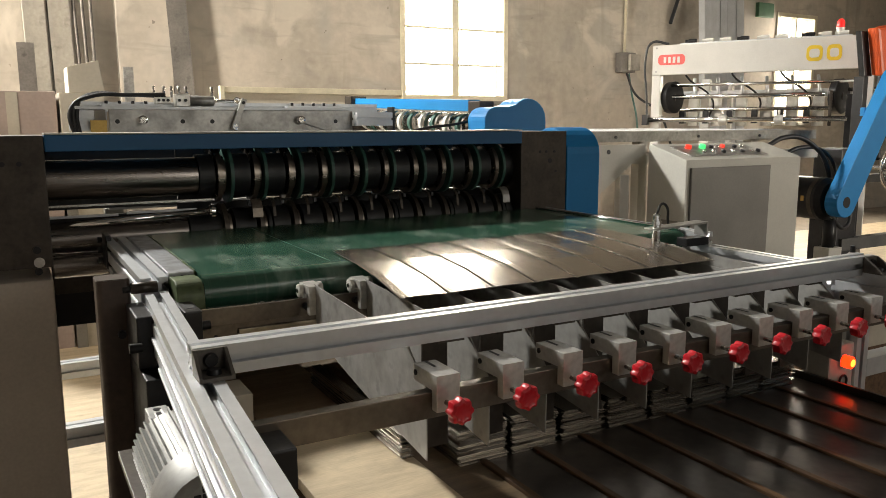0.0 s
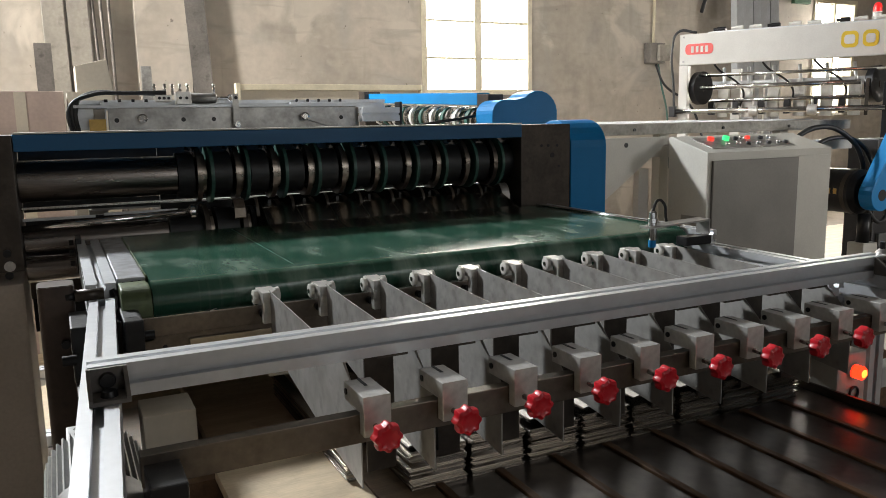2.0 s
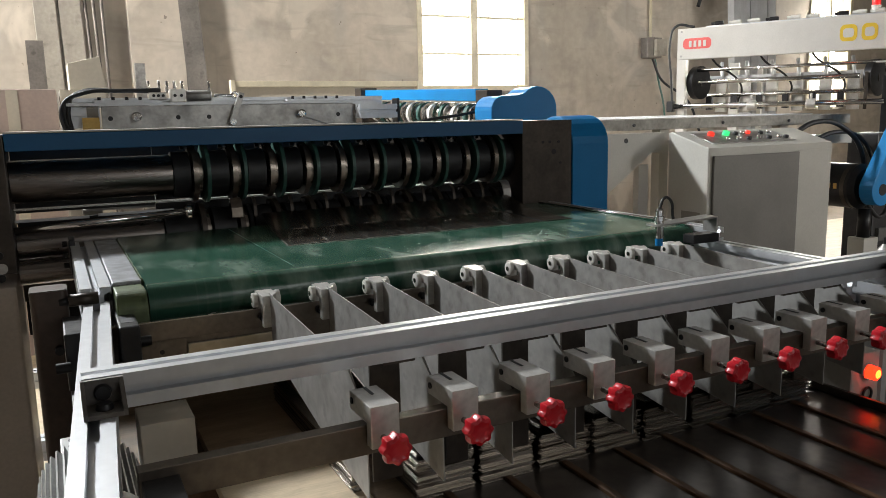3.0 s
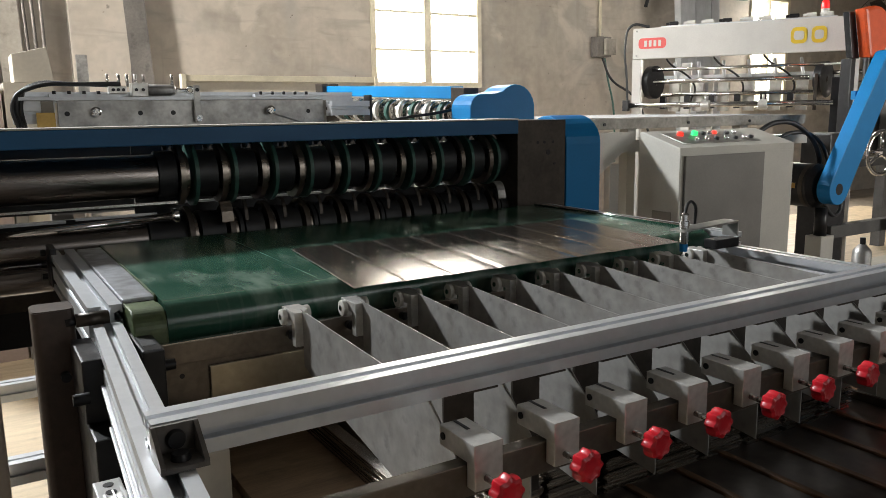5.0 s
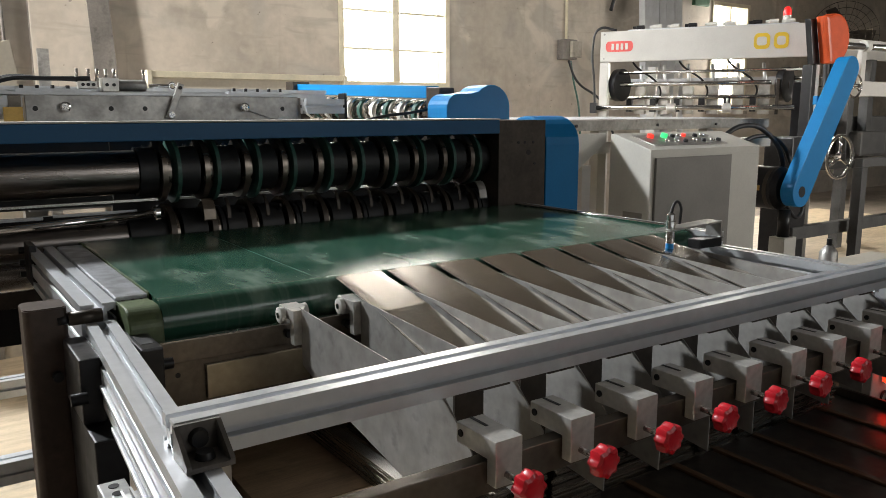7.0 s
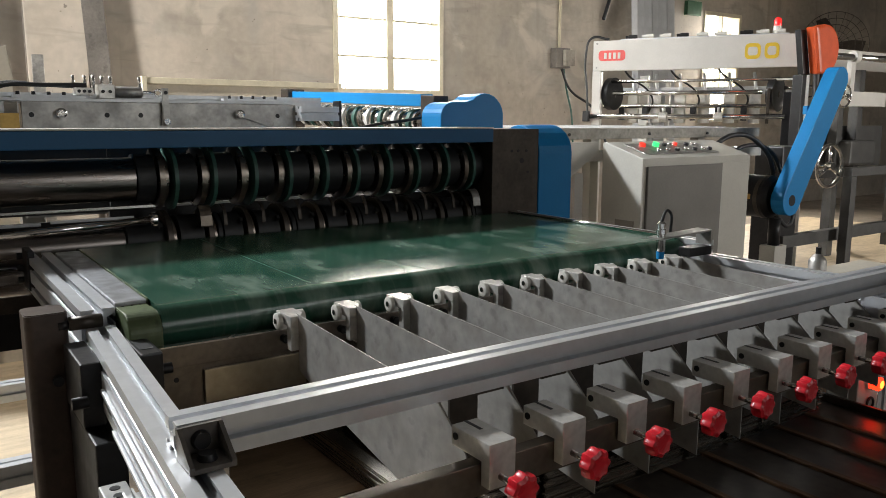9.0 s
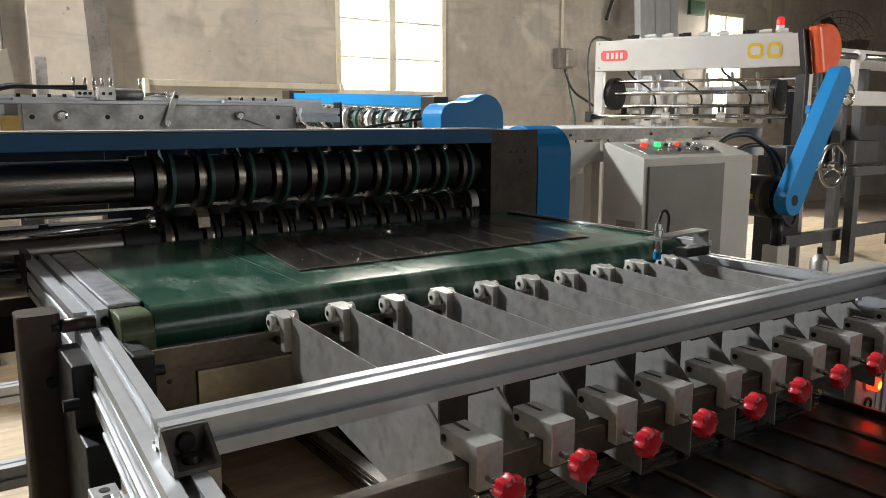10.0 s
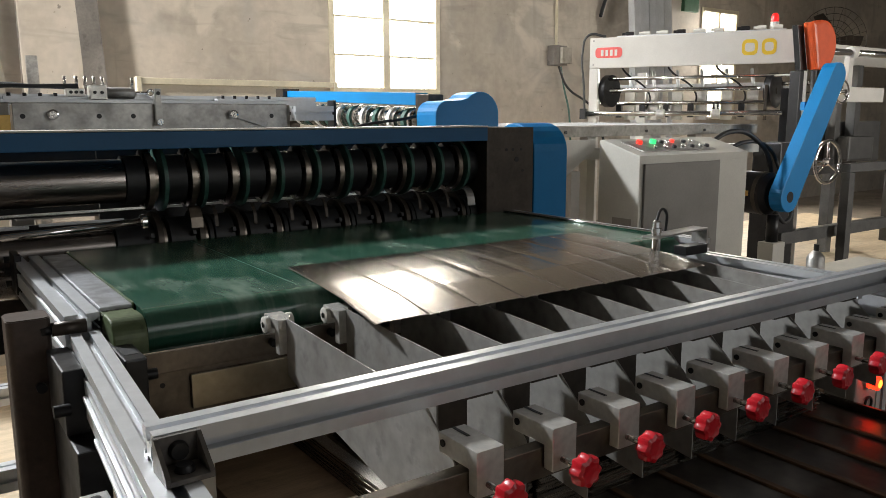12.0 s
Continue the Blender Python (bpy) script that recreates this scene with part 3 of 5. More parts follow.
# ---- belt conveyor ----
def conveyor():
    c = thing("belt_conveyor", "short conveyor with a scuffed dark green belt", "conveyor", 0.4, 0.3, 0)
    zc, r, y0, y1 = 0.836, 0.034, 0.050, 0.66
    poly = [(y0 - r * math.sin(radians(a)), zc + r * math.cos(radians(a))) for a in range(0, 181, 12)]
    poly += [(y1 + r * math.sin(radians(a)), zc - r * math.cos(radians(a))) for a in range(0, 181, 12)]
    bm = prism(bm_new(), poly, "x", -0.172, 1.02)
    for f in bm.faces:
        f.smooth = len(f.verts) == 4
    b = part("belt", bm, BELT, c, "scuffed green rubber belt")
    # joined seam across the belt
    part("belt_seam", box(bm_new(), 0.085, 0.0865, 0.07, 0.64, 0.8698, 0.8704), GREEN_RING, b)
    bed = part("side_plate", box(bm_new(), -0.222, -0.176, 0.085, 0.62, 0.80, 0.8715, 0.002), COVER, c, "scratched steel cover strip")
    part("edge_strip", box(bm_new(), -0.1755, -0.1735, 0.085, 0.62, 0.84, 0.8735), PALE_GREEN, c)
    bm = prism(bm_new(), [(0.004, 0.775), (0.115, 0.775), (0.115, 0.862), (0.066, 0.862), (0.062, 0.866)] + [(0.036 - 0.032 * math.sin(radians(t)), 0.834 + 0.032 * math.cos(radians(t))) for t in range(0, 91, 10)], "x", -0.222, -0.1745, 0.003)
    e = part("end_block", bm, PALE_GREEN, c, "chipped pale green bearing block")
    part("cap_plate", box(bm_new(), -0.2215, -0.177, 0.064, 0.1, 0.8625, 0.8655, 0.001), PALE_GREEN, c)
    for x in (-0.212, -0.198, -0.186):
        part("screw", rod(bm_new(), (x, 0.082, 0.8655), (x, 0.082, 0.8662), 0.0025, 10), BLACK, c)
    prof = slot_profile(-0.272, -0.224, 0.795, 0.8675, counts=(1, 2))
    part("side_rail", prism(bm_new(), prof, "y", 0.075, 0.66), ALU, c, "slotted aluminium side rail")
    prof = slot_profile(1.024, 1.06, 0.80, 0.872, counts=(1, 2))
    part("side_rail", prism(bm_new(), prof, "y", -0.03, 0.66), ALU, c, "slotted aluminium side rail")
    part("edge_rod", rod(bm_new(), (1.018, 0.04, 0.874), (1.018, 0.66, 0.874), 0.004, 10), CHROME, c)
    part("end_bracket", box(bm_new(), -0.275, -0.262, 0.60, 0.68, 0.80, 0.88, 0.002), BLACK, c)
    for z in (0.815, 0.84, 0.865):
        part("bolt", turned(bm_new(), [(0, 0.007), (0.01, 0.007)], "x", (-0.288, 0.655, z), 12), BLACK, c)
    for x in (-0.22, 1.03):
        part("leg", box(bm_new(), x - 0.02, x + 0.02, 0.45, 0.49, 0.0, 0.794, 0.002), ALU, c)
    part("cross_member", box(bm_new(), -0.222, 1.02, 0.30, 0.34, 0.72, 0.795), DARK_STEEL, c)
    return c


conveyor()


# ---- delivery frame with its slotted bars ----
def delivery_frame():
    d = thing("delivery_frame", "slotted aluminium delivery frame with two cross bars", "machine frame", 0.3, -0.3, 0)
    prof = slot_profile(-0.289, -0.249, 0.765, 0.845, counts=(1, 2))
    bm = prism(bm_new(), prof, "y", -1.02, 0.058)
    for v in bm.verts:
        v.co.x += (v.co.y + 0.43) * 0.058 - 0.0084
    part("side_rail", bm, ALU, d, "double-slot aluminium side rail")
    # added dark sheet, darkens the gap between rail and board where shade falls
    part("drip_tray", box(bm_new(), -0.245, -0.13, -1.0, -0.40, 0.54, 0.545), DARK_STEEL, d, "dark sheet added in place of the shade in the gap")
    for k in range(9):
        x = 0.046 + PITCH * k
        bm = prism(bm_new(), [(-0.405, 0.66), (-0.401, 0.66), (-0.401, 0.8345), (-0.421, 0.8345), (-0.421, 0.8385), (-0.455, 0.8385), (-0.455, 0.834), (-0.405, 0.834)][:3] + [(-0.401, 0.8385), (-0.455, 0.8385), (-0.455, 0.8345), (-0.405, 0.8345)], "x", x, x + 0.042)
        part("stop_plate", bm, DARK_STEEL, d, "dark hanging stop plate")
    prof = slot_profile(1.005, 1.045, 0.765, 0.845, counts=(1, 2))
    part("side_rail", prism(bm_new(), prof, "y", -1.02, 0.02), ALU, d, "double-slot aluminium side rail")
    prof = slot_profile(-0.459, -0.421, 0.839, 0.877)
    part("cross_bar", prism(bm_new(), prof, "x", -0.288, 1.044), ALU, d, "slotted aluminium cross bar")
    # angle brackets under the bar ends, with their socket screws
    for x0, x1 in ((-0.290, -0.249), (1.004, 1.045)):
        side = [(-0.460, 0.8455), (-0.460, 0.876), (-0.465, 0.876), (-0.499, 0.852), (-0.499, 0.8455)]
        bm = prism(bm_new(), side, "x", x0, x0 + 0.004)
        prism(bm, side, "x", x1 - 0.004, x1)
        box(bm, x0 + 0.0041, x1 - 0.0041, -0.4645, -0.4600, 0.8455, 0.876)
        box(bm, x0 + 0.0041, x1 - 0.0041, -0.499, -0.465, 0.8455, 0.850)
        b = part("corner_bracket", bm, CAST, d, "dark cast corner bracket")
        xm = (x0 + x1) / 2
        part("socket_screw", turned(bm_new(), [(-0.006, 0.0075), (-0.001, 0.009), (0.0, 0.009)], "y", (xm, -0.4648, 0.8625), 16), BLACK, b)
        part("socket_screw", turned(bm_new(), [(0.0, 0.009), (0.001, 0.009), (0.006, 0.0075)], "z", (xm, -0.482, 0.8502), 16), BLACK, b)
    bm = box(bm_new(), -0.248, 1.004, -0.018, -0.006, 0.787, 0.819, 0.001)
    part("rear_bar", bm, BAR_STEEL, d, "flat steel rear bar")
    part("rear_bar_edge", box(bm_new(), -0.248, 1.004, -0.0178, -0.0062, 0.8192, 0.8205), STEEL, d)
    part("rear_plate", box(bm_new(), -0.248, 1.004, 0.004, 0.010, 0.705, 0.785, 0.001), BAR_STEEL, d, "drilled flat steel plate")
    for x in (-0.16, 0.35, 0.8):
        part("drilled_hole", rod(bm_new(), (x, 0.0035, 0.762), (x, 0.006, 0.762), 0.004, 10), BLACK, d)
    part("nameplate", box(bm_new(), -0.12, 0.045, -0.004, 0.003, 0.72, 0.772, 0.001), TAN_PLATE, d, "blank steel plate tinted with a warm reflection")
    part("clamp_bar", box(bm_new(), -0.2485, 1.004, -0.54, -0.522, 0.765, 0.800, 0.001), BAR_STEEL, d, "flat steel clamp bar")
    # black plastic carriers on the rails
    for sgn, x0, x1 in ((1, -0.302, -0.274), (1, -0.2265, -0.197)):
        bm = bm_new()
        box(bm, x0, x1, -0.075, 0.045, 0.745, 0.832, 0.003)
        part("slide_block", bm, BLACK, d, "black machined slide block")
    part("slide_pocket", box(bm_new(), -0.221, -0.203, -0.05, 0.01, 0.8322, 0.8326), RUBBER, d)
    for x, y, z in ((-0.306, -0.085, 0.785), (-0.190, -0.05, 0.80)):
        part("bolt", turned(bm_new(), [(-0.010, 0.008), (0.010, 0.008)], "x", (x, y, z), 12), BLACK, d)
    for x, y, z in ((-0.2945, -0.10, 0.798), (-0.2935, -0.17, 0.767)):
        bm = box(bm_new(), x, -0.2895, -0.98, y, z, z + 0.006, 0.001)
        for v in bm.verts:
            v.co.x += (v.co.y + 0.43) * 0.058 - 0.0084
        part("lower_strip", bm, ALU, d, "thin aluminium side strip")
    part("mount_bracket", box(bm_new(), -0.300, -0.262, -0.13, 0.045, 0.56, 0.742, 0.003), BLACK, d, "black motor bracket")
    part("carrier_plate", box(bm_new(), -0.246, -0.21, -0.60, -0.50, 0.742, 0.79, 0.002), BLACK, d)
    part("stop_pin", rod(bm_new(), (-0.290, 0.066, 0.853), (-0.245, 0.066, 0.853), 0.010, 14), DARK_STEEL, d)
    part("stop_pin_head", rod(bm_new(), (-0.304, 0.066, 0.852), (-0.290, 0.066, 0.853), 0.007, 12), BLACK, d)
    for x in (-0.269, 1.025):
        part("leg", box(bm_new(), x - 0.018, x + 0.018, -1.0, -0.962, 0.0, 0.764, 0.002), ALU, d)
    part("lower_rail", prism(bm_new(), slot_profile(0.94, 0.98, 0.79, 0.83), "y", -0.42, 0.02), ALU, d, "inner aluminium rail")
    return d


delivery_frame()


# ---- ten strip dividers, each with its guide block, fin, clamp and knob ----
def divider():
    d = thing("strip_divider", "steel strip divider with roller block, clamp and red star knob", "divider", 0.0, -0.25, 0.69, "strip dividers")
    bm = prism(bm_new(), [(-0.006, -0.010), (-0.006, -0.064), (0.010, -0.064), (0.022, -0.044), (0.022, -0.010)], "z", 0.834, 0.850, 0.0006)
    box(bm, -0.0058, 0.0098, -0.0638, -0.050, 0.797, 0.8338)
    blk = part("guide_block", bm, ALU_MILLED, d, "milled aluminium guide block")
    part("bar_clip", box(bm_new(), -0.004, 0.010, -0.022, -0.004, 0.8206, 0.8335, 0.001), ALU_MILLED, blk)
    part("fixing_screw", turned(bm_new(), [(-0.012, 0.0055), (-0.010, 0.007), (0.0, 0.007)], "y", (0.002, -0.0185, 0.806), 14), BLACK, blk)
    for x, y in ((-0.0115, -0.030), (0.0275, -0.026)):
        r = part("roller", turned(bm_new(), [(-0.0045, 0.009), (-0.0035, 0.0125), (0.0035, 0.0125), (0.0045, 0.009)], "x", (x, y, 0.838), 24), NYLON, blk, "white nylon roller")
        part("roller_pin", turned(bm_new(), [(-0.0056, 0.0045), (0.0056, 0.0045)], "x", (x, y, 0.838), 12), STEEL, blk)
    fin = [(-0.056, 0.8525), (-0.40, 0.838), (-0.437, 0.8345), (-0.492, 0.785), (-0.492, 0.684), (-0.373, 0.698), (-0.17, 0.735), (-0.0645, 0.765), (-0.0645, 0.851)]
    part("fin", prism(bm_new(), fin, "x", 0.0062, 0.0078), FIN, d, "thin dull steel fin")
    # clamp over the bar
    clamp = [(-0.5555, 0.777), (-0.5415, 0.777), (-0.5415, 0.803), (-0.490, 0.803), (-0.490, 0.825), (-0.5555, 0.825)]
    bm = prism(bm_new(), clamp, "x", -0.012, 0.022, 0.0012)
    cl = part("clamp", bm, ALU_MILLED, d, "milled clamp block")
    part("clamp_slot", box(bm_new(), 0.004, 0.008, -0.518, -0.4899, 0.8252, 0.8256), BLACK, cl)
    part("clamp_screw", turned(bm_new(), [(0, 0.004), (0.002, 0.004)], "x", (-0.0135, -0.498, 0.815), 12), BLACK, cl)
    part("clamp_nut", turned(bm_new(), [(0, 0.006), (0.006, 0.006)], "x", (0.0222, -0.498, 0.815), 6), BLACK, cl)
    part("stud", rod(bm_new(), (0.002, -0.581, 0.789), (0.002, -0.5557, 0.789), 0.0036, 12), STEEL, d)
    # star knob
    bm = bm_new()
    seg, loops = 48, []
    for w, s in ((0.0, 0.80), (0.0035, 0.97), (0.008, 1.0), (0.014, 1.0), (0.0185, 0.94), (0.021, 0.70), (0.0195, 0.50), (0.0195, 0.2)):
        loop = []
        for i in range(seg):
            a = 2 * math.pi * i / seg
            rr = (0.0165 + 0.0015 * math.cos(8 * a)) * s
            loop.append(bm.verts.new((0.002 + rr * math.cos(a), -0.580 - w * 0.85, 0.789 + rr * math.sin(a))))
        loops.append(loop)
    for a, b in zip(loops, loops[1:]):
        for i in range(seg):
            f = bm.faces.new((a[i], b[i], b[(i + 1) % seg], a[(i + 1) % seg]))
            f.smooth = True
    bm.faces.new(loops[0])
    bm.faces.new(loops[-1][::-1])
    bmesh.ops.recalc_face_normals(bm, faces=bm.faces[:])
    part("knob", bm, RED, d, "glossy red star knob")
    return d


first_divider = divider()
for k in range(1, 10):
    copy_thing(first_divider, pose(PITCH * k, -0.25, 0.69))


# ---- collecting table under the dividers ----
def collecting_table():
    t = thing("collecting_table", "low collecting table of stained sheet and wooden slats", "table", 0.5, -0.5, 0)
    part("table_board", box(bm_new(), 0.056, 0.952, -1.35, 0.25, 0.58, 0.598), WOOD, t, "dark wooden board")
    for k in range(9):
        x = 0.066 + PITCH * k
        part("plate", box(bm_new(), x, min(x + 0.084, 0.951), -1.35, 0.05, 0.599, 0.612, 0.001), PLATE_DARK if k else DARK_PLY, t, "stained dark steel plate" if k else "oil-darkened plywood strip")
        if k < 8:
            part("slat", box(bm_new(), x + 0.0855, x + 0.098, -1.34, -0.36, 0.599, 0.616, 0.002), WOOD, t, "brown wooden slat")
    part("side_wall", box(bm_new(), 0.953, 0.961, -1.35, 0.2, 0.56, 0.626, 0.001), DARK_STEEL, t, "dark steel side wall")
    for x in (0.1, 0.9):
        for y in (-1.3, 0.2):
            part("leg", box(bm_new(), x - 0.02, x + 0.02, y - 0.02, y + 0.02, 0.0, 0.579), DARK_STEEL, t)
    return t


collecting_table()
ply = thing("plywood_board", "pale plywood board with a saw joint, on bearers", "board", -0.05, -0.4, 0.6)
# the rear sheet is browner than the front one
part("sheet", box(bm_new(), -0.118, 0.051, -0.222, 0.35, 0.612, 0.630, 0.001), BROWN_PLY, ply, "brown spotted plywood")
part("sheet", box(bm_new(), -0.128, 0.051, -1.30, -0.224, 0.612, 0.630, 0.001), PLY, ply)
# under-board coloured dark for the shade it lies in
part("under_board", box(bm_new(), -0.24, 0.052, -0.2, 0.45, 0.597, 0.6115), DARK_PLY, ply, "brown plywood with shade put into its colour")
part("bearer", box(bm_new(), -0.24, 0.05, -0.15, -0.10, 0.0, 0.596), WOOD, ply)
part("bearer", box(bm_new(), -0.24, 0.05, -1.25, -1.20, 0.0, 0.611), WOOD, ply)


def strip_stack(x0, x1, count, z0, seed, front=-0.396):
    rnd = random.Random(seed)
    s = thing("strip_stack", "stack of cut tinplate strips lying in its bin", "strip stack", (x0 + x1) / 2, -0.25, z0, "stacked strips")
    z = z0
    for k in range(count):
        dy, dx, h = rnd.uniform(-0.006, 0.006), rnd.uniform(-0.002, 0.002), 0.0022
        part("strip", box(bm_new(), x0 + dx, x1 + dx, front + dy, front + 0.40 + dy, z, z + h * 0.8), TIN, s)
        z += h
    return s


strip_stack(0.030, 0.0495, 18, 0.6304, 1, -0.36)
for k in range(1, 9):
    strip_stack(0.0135 + PITCH * k, 0.1015 + PITCH * k, 24 + (k * 7) % 5, 0.6125 if k else 0.63, k + 2)


# ---- post, drive motor, sensor ----
def post():
    p = thing("post", "worn dark steel post with rounded edges", "post", -0.32, 0.05, 0)
    bm = prism(bm_new(), rounded(-0.346, -0.290, 0.062, 0.122, 0.010), "z", 0.0, 0.871)
    part("tube", bm, POST_PAINT, p)
    part("cap", prism(bm_new(), rounded(-0.3445, -0.2915, 0.0635, 0.1205, 0.010), "z", 0.8712, 0.8725), POST_PAINT, p)
    part("bolt", turned(bm_new(), [(-0.008, 0.007), (0.008, 0.007)], "y", (-0.31, 0.058, 0.775), 12), BLACK, p)
    return p


post()


def motor():
    m = thing("electric_motor", "small grey finned electric motor with a perforated fan cover", "motor", -0.335, -0.42, 0.7)
    c = (-0.288, 0, 0.700)
    bm = turned(bm_new(), [(-0.475, 0.049), (-0.30, 0.049), (-0.295, 0.04)], "y", c, 32)
    body = part("housing", bm, MOTOR_GREY, m)
    for k in range(40):
        a = 2 * math.pi * k / 40
        bm = box(bm_new(), 0.048, 0.058, -0.47, -0.305, -0.0012, 0.0012)
        bmesh.ops.transform(bm, matrix=Matrix.Translation(c) @ Matrix.Rotation(a, 4, "Y"), verts=bm.verts)
        part("cooling_fin", bm, MOTOR_GREY, body)
    bm = turned(bm_new(), [(-0.54, 0.044), (-0.535, 0.055), (-0.52, 0.060), (-0.472, 0.061)], "y", c, 40)
    cover = part("fan_cover", bm, MOTOR_GREY, m, "light grey pressed fan cover")
    holes = [(i, j) for i in range(-4, 5) for j in range(-4, 5) if 0.5 < math.hypot(i, j) < 4.2]
    for i, j in holes:
        part("vent_hole", prism(bm_new(), rounded(c[0] + i * 0.0095 - 0.004, c[0] + i * 0.0095 + 0.004, c[2] + j * 0.0095 - 0.004, c[2] + j * 0.0095 + 0.004, 0.0012, seg=2), "y", -0.5408, -0.5402), BLACK, cover)
    part("foot", box(bm_new(), -0.335, -0.245, -0.44, -0.33, 0.625, 0.655, 0.002), MOTOR_GREY, m)
    part("mount_plate", box(bm_new(), -0.345, -0.235, -0.46, -0.10, 0.612, 0.6245, 0.001), DARK_STEEL, m)
    part("terminal_bracket", box(bm_new(), -0.318, -0.288, -0.285, -0.235, 0.712, 0.736, 0.002), MOTOR_GREY, m, "slotted bright bracket")
    for y in (-0.285, -0.265):
        part("bracket_hole", rod(bm_new(), (-0.303, y + 0.015, 0.7362), (-0.303, y + 0.015, 0.7368), 0.006, 10), BLACK, m)
    part("support_leg", box(bm_new(), -0.32, -0.26, -0.32, -0.26, 0.0, 0.6115, 0.002), DARK_STEEL, m)
    return m


motor()


def sensor():
    s = thing("proximity_sensor", "threaded proximity sensor on a bent steel bracket", "sensor", 0.9, -0.03, 0.85)
    part("barrel", turned(bm_new(), [(0.868, 0.008), (0.872, 0.0095), (0.905, 0.0095), (0.906, 0.011), (0.915, 0.011), (0.916, 0.0085), (0.928, 0.0085), (0.932, 0.005)], "z", (0.85, -0.05, 0), 20), CHROME, s)
    part("sensing_face", turned(bm_new(), [(0.852, 0.008), (0.8675, 0.0085)], "z", (0.85, -0.05, 0), 20), BLUE, s, "blue plastic tip")
    bm = prism(bm_new(), [(0.835, 0.894), (1.00, 0.901), (1.00, 0.870), (1.004, 0.870), (1.004, 0.905), (0.835, 0.898)], "y", -0.065, -0.025, 0.0008)
    part("bracket", bm, GALV, s, "bent sheet bracket")
    part("clamp_block", box(bm_new(), 0.945, 1.02, -0.055, -0.022, 0.846, 0.866, 0.002), BLACK, s)
    tube_curve("cable", [(0.85, -0.05, 0.931), (0.862, -0.05, 0.953), (0.885, -0.045, 0.945), (0.905, -0.03, 0.912), (0.94, 0.0, 0.885)], 0.0032, RUBBER, s)
    return s


sensor()


def lamp_box():
    b = thing("push_button_box", "steel button box with a lit red push button", "button box", 1.0, -0.4, 0.57)
    part("case", box(bm_new(), 0.966, 1.046, -0.43, -0.37, 0.57, 0.690, 0.004), CREAM, b, "pale enamelled case")
    part("lit_button", turned(bm_new(), [(-0.022, 0.009), (-0.019, 0.013), (0.0, 0.013)], "y", (1.010, -0.4305, 0.655), 24), LAMP_ORANGE, b, "glowing red button")
    part("button_core", turned(bm_new(), [(-0.0235, 0.004), (-0.0222, 0.008)], "y", (1.010, -0.4305, 0.655), 16), LAMP_CORE, b)
    part("button_ring", turned(bm_new(), [(-0.005, 0.016), (0.0, 0.016)], "y", (1.010, -0.4303, 0.655), 24), CHROME, b)
    part("selector_ring", ring(bm_new(), (1.010, -0.434, 0.612), "y", 0.012, 0.0025, 24, 8), BLACK, b)
    part("hanger", box(bm_new(), 1.018, 1.034, -0.395, -0.38, 0.691, 0.7645, 0.001), ALU, b)
    part("side_post", prism(bm_new(), slot_profile(1.07, 1.11, -0.42, -0.38), "z", 0.0, 0.72), ALU, b)
    part("cross_rail", box(bm_new(), 1.111, 1.7, -0.42, -0.38, 0.60, 0.64, 0.002), ALU, b)
    return b


lamp_box()
for k in range(8):
    solo("black_cord", rod(bm_new(), (0.147 + PITCH * k, -0.415, 0.675), (0.145 + PITCH * k, -0.415, 0.7649), 0.0022, 8), RUBBER, "short black cord hanging before the stack", "cord", "stack cords")
bx = thing("cardboard_tray", "small pale cardboard tray beside the board", "tray", -0.175, -0.11, 0.6125)
part("tray", box(bm_new(), -0.215, -0.138, -0.15, -0.065, 0.6125, 0.700, 0.002), CARD, bx)
part("bearer", box(bm_new(), -0.232, -0.125, -0.22, -0.202, 0.0, 0.6115), WOOD, bx)


